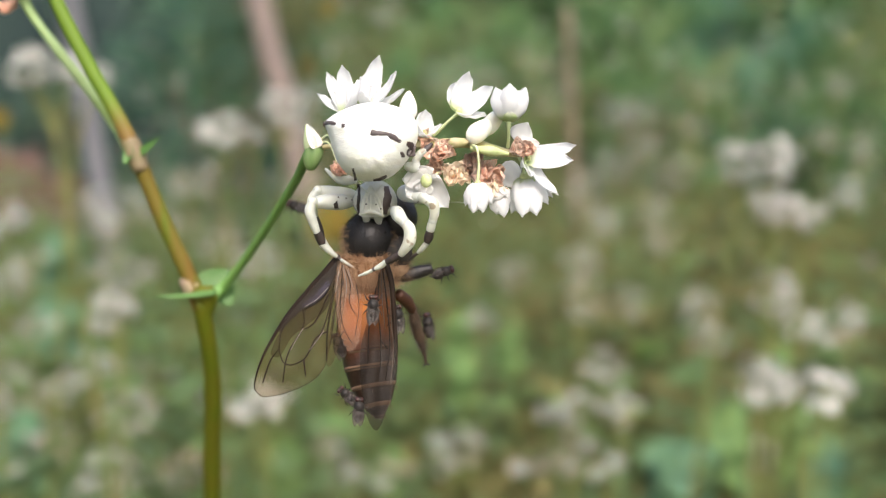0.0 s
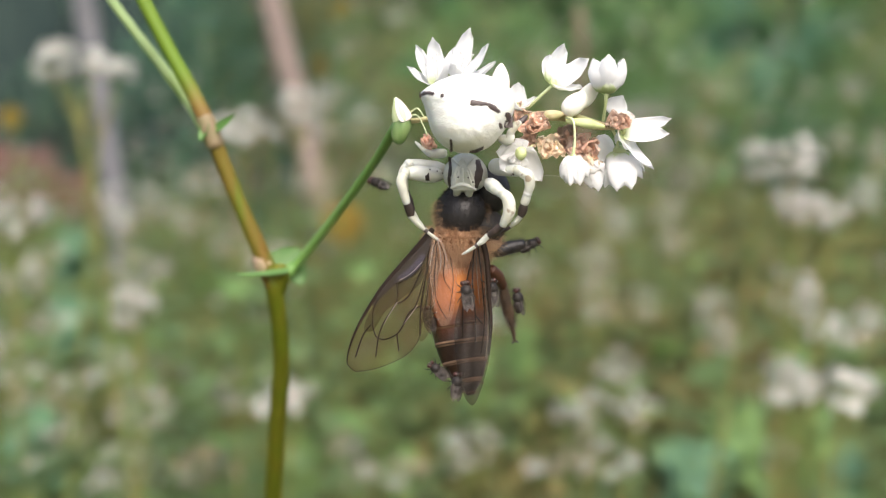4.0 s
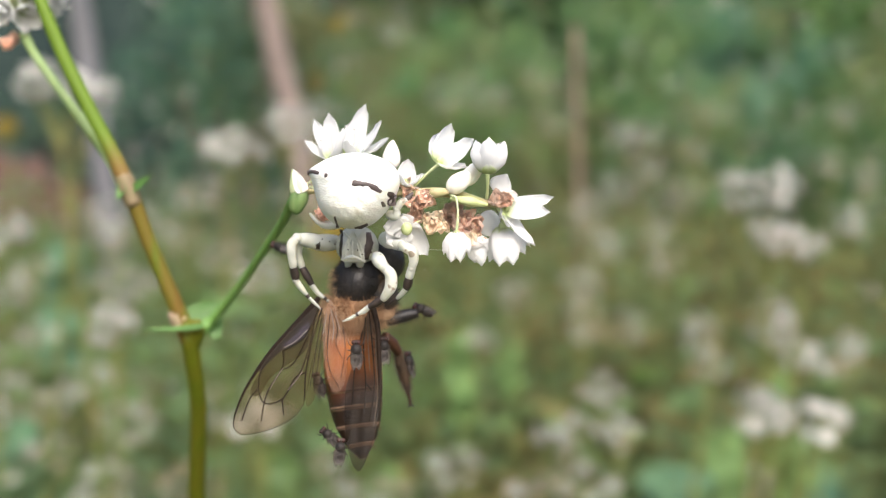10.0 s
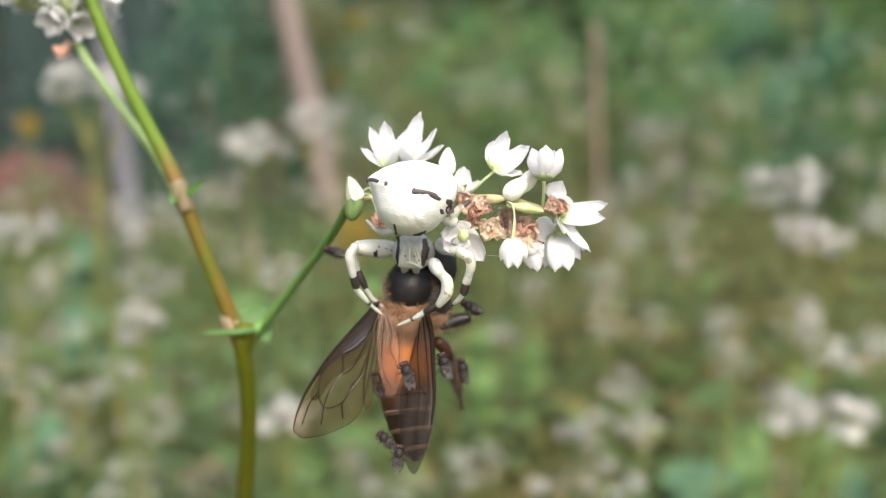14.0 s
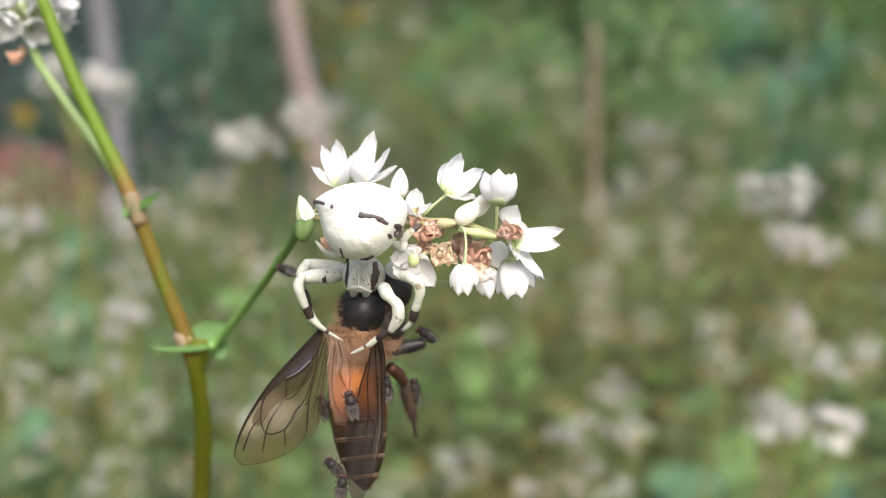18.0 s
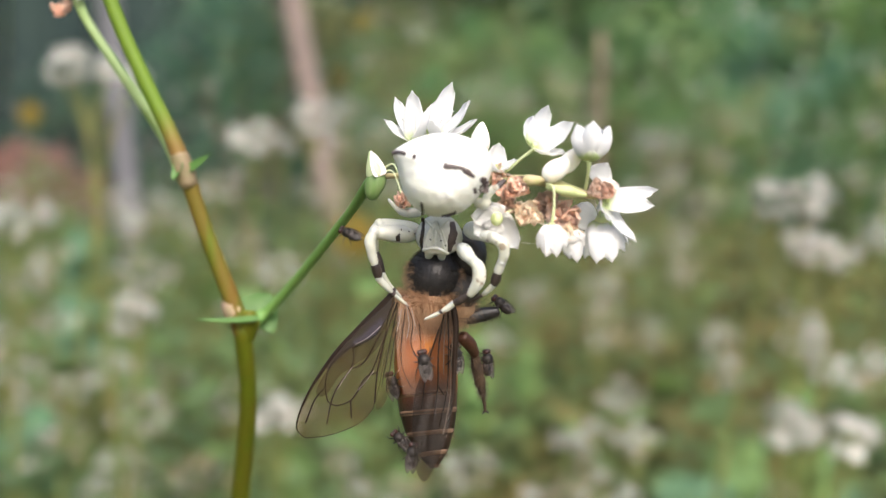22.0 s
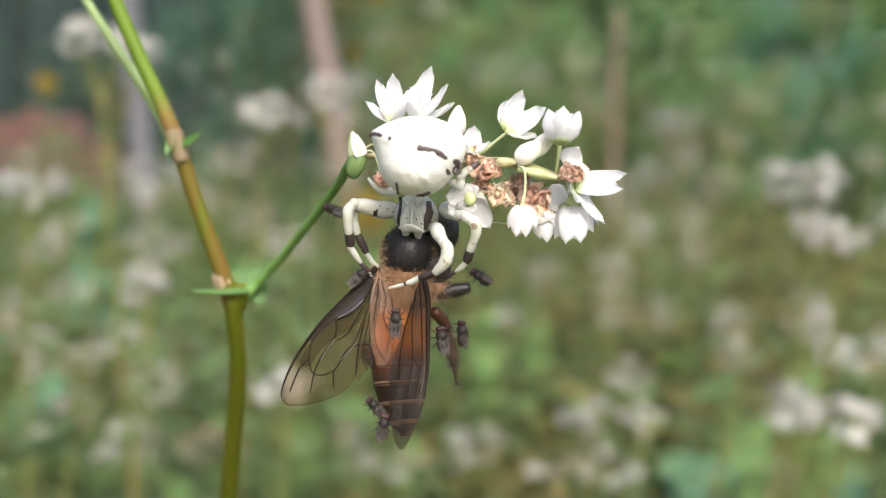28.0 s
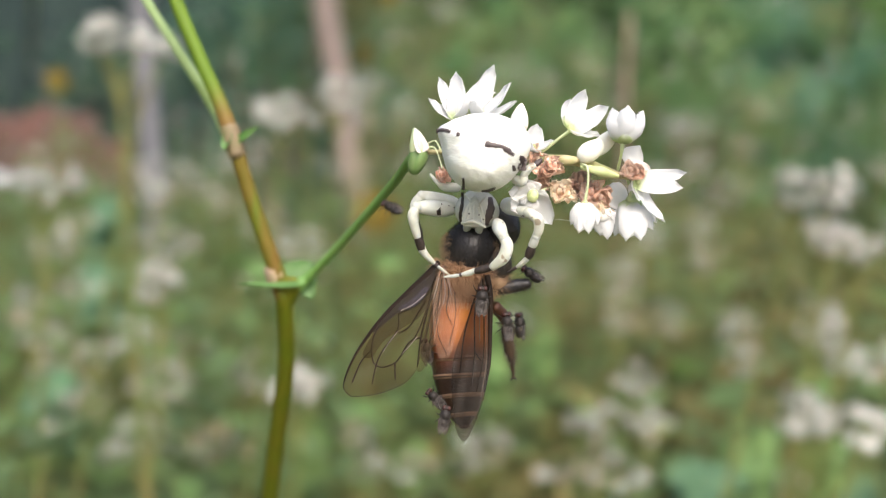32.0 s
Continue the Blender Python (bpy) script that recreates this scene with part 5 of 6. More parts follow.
FLIGHTS = {
    "visitor": ((0.1, -0.8, 0.5), 1.05, [
        (0, (-29.54, 126.00, -38.45), 90),
        (26.3, (-29.54, 126.00, -38.45), 90),
        (27.0, (-10.29, 85.60, -1.34), 60),
        (27.5, (-10.14, 85.60, -1.46), 60),
        (27.7, (-9.98, 85.60, -1.69), 55),
        (28.0, (-10.32, 85.60, -1.34), 50),
        (28.2, (-14.78, 92.00, -5.60), 130),
        (28.5, (-29.52, 126.00, -39.16), 90),
        (32, (-29.54, 126.00, -38.45), 90),
    ]),
    "back": ((0.1, -1, 0), 1.15, [
        (0, (-6.01, 84.30, -5.04), 88),
        (3, (-5.90, 84.30, -6.16), 100),
        (6, (-5.72, 84.30, -5.50), 95),
        (9, (-5.61, 84.30, -4.99), 92),
        (11, (-5.73, 84.30, -5.64), 95),
        (13, (-6.14, 84.30, -6.39), 110),
        (17, (-6.24, 84.30, -6.94), 108),
        (20, (-6.63, 84.30, -6.47), 105),
        (25, (-6.30, 84.30, -5.77), 105),
        (28, (-6.89, 84.30, -4.89), 92),
        (30, (-4.87, 84.30, -2.74), 92),
        (32, (-4.88, 84.30, -3.33), 92),
    ]),
    "silk": ((0.2, -0.9, 0.5), 1.05, [
        (0, (-14.29, 96.00, 4.14), 160),
        (3, (-14.40, 96.00, 4.10), 160),
        (6, (-14.13, 96.00, 4.00), 160),
        (9, (-14.50, 96.00, 4.10), 160),
        (11, (-14.56, 96.00, 4.04), 160),
        (13, (-14.54, 96.00, 4.16), 160),
        (17, (-14.62, 96.00, 4.20), 160),
        (20, (-14.53, 96.00, 4.36), 160),
        (25, (-14.54, 96.00, 4.20), 160),
        (28, (-14.53, 96.00, 4.35), 160),
        (30, (-14.41, 96.00, 4.13), 160),
        (32, (-14.44, 96.00, 4.18), 160),
    ]),
    "knee": ((0.4, -0.6, 0.8), 1.02, [
        (0, (0.05, 89.00, -2.10), 20),
        (3, (-0.04, 89.00, -1.73), 30),
        (6, (-0.23, 89.00, -2.16), 20),
        (9, (0.11, 89.00, -1.68), 150),
        (11, (-0.23, 89.00, -1.23), 160),
        (13, (-0.65, 89.00, -0.80), 150),
        (17, (-0.35, 89.00, -0.85), 150),
        (20, (-0.24, 89.00, -1.23), 140),
        (25, (-0.66, 89.00, -0.89), 150),
        (28, (-0.06, 89.00, -0.73), 150),
        (30, (-0.21, 89.00, -1.19), 150),
        (32, (-0.66, 89.00, -0.90), 150),
    ]),
    "shin": ((0.9, -0.5, 0.2), 1.15, [
        (0, (-1.37, 91.50, -7.04), 100),
        (3, (-1.12, 91.50, -6.83), 100),
        (6, (-0.79, 91.50, -7.20), 100),
        (9, (-1.29, 91.50, -6.77), 100),
        (11, (-1.17, 91.50, -6.70), 100),
        (13, (-1.22, 91.50, -7.03), 100),
        (17, (-1.15, 91.50, -6.65), 100),
        (20, (-1.24, 91.50, -6.27), 100),
        (25, (-1.21, 91.50, -6.52), 100),
        (28, (-1.29, 91.50, -6.07), 100),
        (30, (-1.10, 91.50, -7.56), 100),
        (32, (-1.15, 91.50, -5.74), 100),
    ]),
    "wing": ((-0.5, -0.8, 0), 1.08, [
        (0, (-9.26, 87.60, -8.51), 110),
        (3, (-9.07, 87.60, -8.38), 110),
        (6, (-9.15, 87.60, -8.26), 110),
        (9, (-9.27, 87.60, -8.28), 110),
        (11, (-9.16, 87.60, -8.43), 110),
        (13, (-9.06, 87.60, -8.13), 110),
        (17, (-9.22, 87.60, -7.47), 110),
        (20, (-9.19, 87.60, -8.43), 110),
        (25, (-9.24, 87.60, -8.06), 110),
        (28, (-9.41, 87.60, -8.08), 110),
        (30, (-9.18, 87.60, -8.21), 110),
        (32, (-9.35, 87.60, -8.46), 110),
    ]),
    "tail": ((-0.3, -0.8, 0.4), 1.02, [
        (0, (-8.51, 87.60, -13.04), 140),
        (3, (-8.30, 87.60, -12.89), 140),
        (6, (-8.38, 87.60, -13.20), 140),
        (9, (-8.30, 87.60, -13.22), 140),
        (11, (-8.07, 87.60, -13.01), 140),
        (13, (-8.25, 87.60, -13.17), 140),
        (17, (-8.02, 87.60, -13.08), 140),
        (20, (-8.27, 87.60, -12.97), 140),
        (25, (-8.15, 87.60, -12.78), 140),
        (28, (-8.32, 87.60, -12.70), 140),
        (30, (-8.15, 87.60, -12.64), 140),
        (32, (-8.22, 87.60, -12.64), 140),
    ]),
    "tip": ((0.1, -1, 0), 1.08, [
        (0, (-7.23, 84.50, -13.79), 85),
        (3, (-6.60, 84.50, -13.91), 85),
        (6, (-6.71, 84.50, -13.46), 85),
        (9, (-6.78, 84.50, -14.03), 85),
        (11, (-6.89, 84.50, -13.55), 85),
        (13, (-6.81, 84.50, -13.89), 85),
        (17, (-6.78, 84.50, -14.16), 85),
        (20, (-7.35, 84.50, -13.58), 85),
        (25, (-6.61, 84.50, -13.52), 85),
        (28, (-7.30, 84.50, -13.77), 85),
        (30, (-7.07, 84.50, -13.82), 85),
        (32, (-7.15, 84.50, -13.76), 85),
    ]),
    "root": ((0.4, -0.8, 0), 1.15, [
        (0, (-4.02, 87.40, -6.08), 95),
        (3, (-3.70, 87.40, -5.73), 95),
        (6, (-3.38, 87.40, -6.53), 95),
        (9, (-3.37, 87.40, -5.64), 95),
        (11, (-3.51, 87.40, -4.77), 100),
        (13, (-2.95, 87.40, -6.11), 110),
        (17, (-3.24, 87.40, -5.71), 100),
        (20, (-4.45, 87.40, -5.66), 95),
        (25, (-3.08, 87.40, -5.79), 110),
        (28, (-2.99, 87.40, -6.32), 105),
        (30, (-2.64, 87.40, -5.62), 110),
        (32, (-2.47, 87.40, -5.54), 100),
    ]),
}


def copy_at(ob, m, s):
    """A copy of a thing at the pose m, s times its built size."""
    return copy_thing(ob, m @ Matrix.Scale(s / ob.scale[0], 4))


first_fly = fly_model()
flies = {}
for key, (back, size, rows) in FLIGHTS.items():
    m = fly_pose(rows[0][1], rows[0][2], back)
    if not flies:
        first_fly.matrix_world = m @ Matrix.Scale(size, 4)
    flies[key] = copy_at(first_fly, m, size) if flies else first_fly
tagged(flies["visitor"], "small dark fly resting on the buckwheat stem")
tagged(flies["silk"], "small dark fly hanging on a silk thread")
tagged(flies["knee"], "small dark fly perched on the bee's middle leg")
tagged(flies["shin"], "small dark fly clinging to the bee's hind leg")
tagged(flies["wing"], "small dark fly at the edge of the bee's wing")
tagged(flies["tail"], "small dark fly at the tip of the bee's abdomen")

# ---- the field, in metres ----
ground_geo = []
N = 60
gx = np.sign(np.linspace(-1, 1, N)) * np.abs(np.linspace(-1, 1, N)) ** 3 * 400
gy = np.concatenate([np.linspace(-6, 0, 8)[:-1] * 40, np.linspace(0, 1, N) ** 3 * 700])
vv = [(x, y, 0.04 * noise.noise(Vector((x * 0.6, y * 0.6, 0))) * min(1, 12 / (1 + abs(x) + abs(y)))) for y in gy for x in gx]
ff = [(j * N + i, j * N + i + 1, (j + 1) * N + i + 1, (j + 1) * N + i) for j in range(len(gy) - 1) for i in range(N - 1)]
ground = new("ground", mesh_of("ground", Geo(vv, ff), GROUND, (0, 0, 0), 1.0))
tagged(ground, "brown field soil with dry litter and weeds", "ground", kind="structure")


def field_part(name, geo, mat, parent=None, label=""):
    ob = new(name, mesh_of(name, geo, mat, (0, 0, 0), 1.0))
    if parent:
        ob.parent = parent
    return tagged(ob, label)


def flower_head(rnd, c, r, n):
    """A rounded head of many tiny white five-petalled flowers."""
    gs = []
    for _ in range(n):
        d = unit(rnd.normal(0, 1, 3) * (1, 1, 0.8) + (0, 0, 0.35))
        p = np.array(c) + d * (1.45, 1.45, 0.85) * r * rnd.uniform(0.45, 1.0)
        s1 = unit(np.cross(d, (0.2, 0.9, 0.3)))
        s2 = np.cross(d, s1)
        v, f = [], []
        for k in range(5):
            w = 1.2566 * k + rnd.uniform(0, 0.3)
            o = math.cos(w) * s1 + math.sin(w) * s2
            t = np.cross(d, o)
            i = len(v)
            v += [p, p + (o * 0.55 + t * 0.3 + d * 0.15) * 0.0048, p + (o + d * 0.35) * 0.0055, p + (o * 0.55 - t * 0.3 + d * 0.15) * 0.0048]
            f.append((i, i + 1, i + 2, i + 3))
        gs.append(Geo(v, f))
    return joined(gs)


def field_plant(seed, lush=False, heads=3):
    """A buckwheat plant, its highest head 0.6 m over the ground."""
    rnd = np.random.RandomState(seed)
    ob = new("field_buckwheat")
    tagged(ob, "flowering buckwheat plant with white heads and green leaves", "plant", "buckwheat plants in the field")
    top = np.array((0, 0, 0.585))
    stem = [np.array((rnd.normal(0, 0.02), rnd.normal(0, 0.02), 0)), np.array((rnd.normal(0, 0.02), rnd.normal(0, 0.02), 0.3)), top]
    line = smooth_path(stem, 6)
    field_part("stem", tube(stem, (0.0028, 0.0022, 0.0013), 7, 5), FIELD_STEM, ob)
    leaves = []
    for k in range(72 if lush else 64):
        z = rnd.uniform(0.06, 0.54)
        b = line[int(z / 0.6 * (len(line) - 1))]
        w = rnd.uniform(0, 6.283)
        out = np.array((math.cos(w), math.sin(w), rnd.uniform(-0.1, 0.5)))
        e = b + out * rnd.uniform(0.02, 0.12)
        ln = rnd.uniform(0.014, 0.030) * (1.25 if lush else 1.0)
        leaves.append(tube([b, e], (0.001, 0.0008), 4, 1))
        leaves.append(blade(e, e + unit(out + np.array((0, 0, rnd.uniform(-0.9, 0.1)))) * ln, ln * 0.8, (rnd.normal(0, 0.4), rnd.normal(0, 0.4), 1), 0.3, 0.1, 0.0006, 5, 3, 0.7, 0.9))
    field_part("foliage", joined(leaves), LUSH_LEAF if lush else FIELD_LEAF, ob)
    spots = [top] + [top + np.array((rnd.uniform(-0.13, 0.13), rnd.uniform(-0.13, 0.13), rnd.uniform(-0.28, -0.01))) for _ in range(heads - 1)]
    for k, c in enumerate(spots):
        if k:
            field_part("flower_branch", tube([line[int(len(line) * 0.6)], (c + line[int(len(line) * 0.75)]) / 2, c], (0.0015, 0.0012, 0.001), 6, 4), FIELD_STEM, ob)
        field_part("flower_head", flower_head(rnd, c, rnd.uniform(0.008, 0.016), int(rnd.randint(9, 19))), FIELD_FLOWER if rnd.rand() < 0.85 or k == 0 else FADED_FLOWER, ob)
    return ob


KINDS = [field_plant(s, s in (102, 105), (1, 9, 5, 10, 6, 9, 1, 1)[s - 100]) for s in range(100, 108)]
made = set()


def sow(x, y, top, turn, kind):
    s = max(0.35, (top + 0.012) / 0.6)
    m = pose(x, y, 0, 0, 0, turn)
    if kind not in made:
        made.add(kind)
        KINDS[kind].matrix_basis = m @ Matrix.Scale(s, 4)
        return KINDS[kind]
    return copy_at(KINDS[kind], m, s)


# sprays of white heads that stand out: place, width and height in millimetres, fullness
NEAR_SPRAYS = ((0.181, 0.600, 0.690, 17, 19, 1), (0.202, 0.600, 0.691, 21, 21, 1), (0.195, 0.580, 0.665, 21, 17, 1), (0.212, 0.580, 0.660, 20, 19, 1), (0.214, 0.620, 0.601, 21, 22, 1), (0.172, 0.520, 0.575, 24, 18, 0.75), (0.194, 0.540, 0.563, 19, 14, 0.6), (0.209, 0.520, 0.568, 23, 18, 0.75), (-0.201, 0.580, 0.599, 22, 19, 1), (-0.104, 0.550, 0.553, 25, 17, 1), (-0.201, 0.500, 0.742, 26, 13, 1), (-0.190, 0.520, 0.736, 20, 14, 1), (-0.259, 0.560, 0.657, 35, 15, 1))
MIDDLE_SPRAYS = ((0.115, 0.850, 0.458, 32, 27, 0.5), (0.101, 0.900, 0.435, 23, 23, 0.4), (0.186, 1.000, 0.412, 38, 30, 0.5), (0.183, 1.100, 0.429, 40, 33, 0.5), (0.415, 1.500, 0.369, 52, 46, 0.6), (0.466, 1.100, 0.485, 29, 33, 0.7), (0.261, 0.700, 0.567, 26, 18, 0.6), (0.299, 0.750, 0.542, 21, 17, 0.4), (0.314, 1.000, 0.346, 33, 32, 0.8), (0.346, 1.000, 0.361, 33, 26, 0.7), (0.379, 1.000, 0.354, 34, 26, 0.4), (0.012, 1.000, 0.365, 53, 36, 0.5))
LOW_SPRAYS = ((0.118, 0.850, 0.415, 41, 34, 0.35), (0.081, 0.900, 0.384, 31, 26, 0.35), (0.157, 0.900, 0.380, 31, 24, 0.4), (-0.054, 1.000, 0.339, 34, 29, 0.4), (-0.135, 1.100, 0.331, 32, 38, 0.4), (-0.099, 1.000, 0.336, 32, 25, 0.5), (-0.353, 1.000, 0.338, 49, 48, 0.6), (-0.277, 1.000, 0.345, 34, 34, 0.4), (-0.286, 1.200, 0.366, 33, 41, 0.4), (-0.252, 1.000, 0.332, 34, 23, 0.4), (-0.445, 1.200, 0.397, 54, 40, 0.6), (-0.397, 1.200, 0.341, 66, 45, 0.5), (-0.505, 1.200, 0.361, 55, 34, 0.4))
LEFT_SPRAYS = ((-0.506, 1.100, 0.412, 44, 33, 0.6), (-0.526, 1.100, 0.457, 28, 33, 0.5), (-0.546, 1.200, 0.506, 48, 40, 0.5), (-0.550, 1.300, 0.435, 45, 36, 0.3), (-0.432, 1.300, 0.503, 86, 42, 0.4), (-0.435, 1.400, 0.335, 55, 45, 0.4), (-0.248, 1.300, 0.519, 63, 37, 0.5), (-0.264, 1.300, 0.355, 30, 34, 0.5), (-0.446, 1.300, 0.575, 48, 30, 0.5), (-0.343, 1.500, 0.518, 52, 43, 0.4), (-0.597, 1.400, 0.505, 48, 35, 0.3), (-0.457, 1.100, 0.338, 44, 38, 0.35), (-0.454, 1.000, 0.334, 40, 29, 0.35))
UPPER_SPRAYS = ((-0.198, 0.900, 0.702, 46, 25, 1), (-0.186, 0.950, 0.697, 25, 20, 0.6), (-0.178, 1.100, 0.723, 42, 35, 0.9), (-0.159, 1.200, 0.736, 30, 32, 0.7), (-0.189, 1.400, 0.683, 42, 32, 0.4), (-0.405, 1.600, 0.602, 61, 44, 0.4), (-0.230, 1.600, 0.603, 55, 42, 0.4), (-0.475, 1.400, 0.589, 77, 40, 0.5), (-0.502, 1.700, 0.543, 58, 39, 0.35), (-0.170, 1.800, 0.695, 52, 52, 0.4), (-0.426, 1.600, 0.531, 55, 37, 0.35))
FAR_SPRAYS = ((0.413, 2.100, 0.719, 67, 51, 0.6), (0.618, 2.400, 0.782, 88, 55, 0.4), (0.949, 2.400, 0.781, 47, 61, 0.4), (0.776, 2.000, 0.664, 57, 46, 0.4), (0.763, 1.800, 0.646, 41, 62, 0.4), (0.622, 1.500, 0.592, 50, 50, 0.5), (0.247, 1.700, 0.576, 53, 78, 0.5), (0.205, 1.400, 0.455, 45, 88, 0.3), (0.426, 1.600, 0.402, 64, 51, 0.3), (0.305, 1.600, 0.404, 50, 48, 0.3), (0.228, 1.600, 0.474, 55, 46, 0.3), (0.124, 1.700, 0.436, 58, 49, 0.3), (0.401, 1.800, 0.477, 52, 41, 0.25), (0.059, 1.500, 0.397, 43, 34, 0.3))
PALE_SPRAYS = ((0.346, 2.000, 0.610, 69, 57, 0.5), (0.448, 2.200, 0.638, 71, 58, 0.5), (0.478, 2.000, 0.596, 69, 57, 0.45), (0.300, 1.800, 0.515, 58, 58, 0.5), (0.382, 1.800, 0.538, 58, 52, 0.4), (0.427, 2.400, 0.698, 69, 69, 0.5), (0.564, 2.300, 0.686, 74, 61, 0.45), (0.281, 2.600, 0.751, 74, 89, 0.45), (-0.002, 2.600, 0.812, 83, 89, 0.5), (0.069, 2.600, 0.821, 83, 89, 0.5), (0.124, 2.600, 0.792, 66, 74, 0.4), (0.252, 2.800, 0.847, 80, 71, 0.4), (-0.148, 2.000, 0.601, 57, 50, 0.5))


def spray_plant(x, y, top, wide, high, full, seed):
    """A buckwheat plant whose top spray has the given spread."""
    rnd = np.random.RandomState(seed)
    ob = new("field_buckwheat")
    ob.location = (x, y, 0)
    tagged(ob, "flowering buckwheat plant with a full white spray" if full > 0.7 else "buckwheat plant with a thin fading white spray", "plant", "buckwheat plants in the field")
    foot = np.array((rnd.normal(0, 0.03), rnd.uniform(0, 0.05), 0))
    fork = np.array((rnd.normal(0, 0.004), 0.004, top - high * 0.0005 - 0.03))
    line = [foot, (foot + fork) / 2 + rnd.normal(0, 0.012, 3), fork]
    path = smooth_path(line, 6)
    field_part("stem", tube(line, (0.0028, 0.0022, 0.0013), 7, 5), FIELD_STEM, ob)
    leaves = []
    for k in range(16):
        b = path[rnd.randint(2, len(path) - 2)]
        w = rnd.uniform(0, 6.283)
        e = b + np.array((math.cos(w), math.sin(w), rnd.uniform(-0.1, 0.4))) * rnd.uniform(0.015, 0.06)
        ln = rnd.uniform(0.016, 0.034)
        leaves.append(tube([b, e], (0.001, 0.0008), 4, 1))
        leaves.append(blade(e, e + unit((math.cos(w), math.sin(w), rnd.uniform(-0.8, 0.1))) * ln, ln * 0.8, (rnd.normal(0, 0.4), rnd.normal(0, 0.4), 1), 0.3, 0.1, 0.0006, 6, 4, 0.7, 0.9))
    field_part("foliage", joined(leaves), FIELD_LEAF if seed % 3 else LUSH_LEAF, ob)
    count = max(1, min(7, int(round(wide * high * (0.4 + 0.6 * full) / (120.0 if y < 0.8 else 210.0)))))
    for k in range(count):
        w = 6.283 * (k + rnd.uniform(-0.2, 0.2)) / count
        c = np.array((0, 0, top)) + (0 if count == 1 else 0.00036) * np.array((wide * math.cos(w), wide * 0.8 * math.sin(w + 1.0), high * math.sin(w)))
        field_part("flower_branch", tube([fork, (c + fork) / 2 + (0, 0.002, 0), c], (0.0012, 0.001, 0.0008), 6, 4), FIELD_STEM, ob)
        r = 0.00034 * (min(wide, high) if count > 1 else max(wide, high)) * rnd.uniform(0.85, 1.1)
        field_part("flower_head", flower_head(rnd, c, max(r, 0.006), max(7, int(full ** 1.5 * (4 + 600 * r) * (1.0 if y < 0.8 or full > 0.85 else 0.6)))), FIELD_FLOWER if full > 0.45 or rnd.rand() < 0.5 else FADED_FLOWER, ob)


def broad_weed(p, mat, size, seed):
    """A leafy weed with a loose rosette of broad leaves at its top."""
    rnd = np.random.RandomState(seed)
    ob = new("broad_leaved_weed")
    ob.location = (p[0], p[1], 0)
    tagged(ob, "broad-leaved green weed between the buckwheat", "weed", "weeds in the field")
    field_part("stem", tube([(0, 0, -0.01), (0.01, 0.01, p[2] * 0.5), (0, 0, p[2])], (0.004, 0.003, 0.002), 7, 5), FIELD_STEM, ob)
    for k in range(16):
        w = 2.4 * k + rnd.uniform(-0.3, 0.3)
        b = np.array((0, 0, p[2] - 0.004 * k))
        d = unit((math.cos(w), 0.5 * math.sin(w), rnd.uniform(-0.7, 0.5)))
        field_part("leaf", blade(b, b + d * size * rnd.uniform(0.7, 1.2), size * 0.8, (0, -1, 0.5), 0.25, 0.12, 0.0007, 8, 6, 0.7, 0.6), mat, ob)


for k, p in enumerate(NEAR_SPRAYS + MIDDLE_SPRAYS + LOW_SPRAYS + LEFT_SPRAYS + UPPER_SPRAYS + FAR_SPRAYS + PALE_SPRAYS):
    spray_plant(*p, 300 + k)
for k, (p, mat, size) in enumerate((((0.024, 1.500, 0.407), LUSH_LEAF, 0.030), ((0.031, 1.450, 0.348), LUSH_LEAF, 0.030), ((-0.083, 1.300, 0.251), LUSH_LEAF, 0.030), ((0.241, 0.950, 0.376), SAGE_LEAF, 0.040), ((0.373, 0.950, 0.383), SAGE_LEAF, 0.035), ((0.296, 1.000, 0.405), LUSH_LEAF, 0.035), ((-0.191, 1.100, 0.320), LUSH_LEAF, 0.035), ((0.336, 0.900, 0.431), LUSH_LEAF, 0.025), ((0.110, 1.600, 0.357), LUSH_LEAF, 0.030), ((-0.566, 1.400, 0.439), SAGE_LEAF, 0.040), ((-0.585, 1.500, 0.526), SAGE_LEAF, 0.040), ((-0.496, 1.100, 0.358), SAGE_LEAF, 0.040), ((-0.501, 1.400, 0.373), LUSH_LEAF, 0.030), ((0.382, 1.100, 0.452), LUSH_LEAF, 0.025))):
    broad_weed(p, mat, size, 500 + k)
# the sown field round them
rnd = np.random.RandomState(11)
count = 0
while count < 250:
    x, y = rnd.uniform(-2.4, 2.4), rnd.uniform(-1.6, 4.6)
    far = math.hypot(x, y)
    if far < (0.95 if y > 0 and abs(x) < 0.7 * y else 0.6) or (0.45 * y > x > 0.05 * y and 1.2 < y and rnd.rand() < 0.7):
        continue
    top = rnd.uniform(0.34, 0.58)
    if y > 0 and abs(x) < 0.6 * y and y < 1.6:
        top = min(top, EYE - 0.05 - 0.10 * y)
    seen = 0 < y < 3.4 and abs(x) < 0.55 * y + 0.1
    sow(x, y, top, rnd.uniform(0, 360), 6 + int(rnd.randint(2)) if seen else int(rnd.randint(6)))
    count += 1
# plants too far to tell apart
rnd = np.random.RandomState(12)
gl, gf = [], []
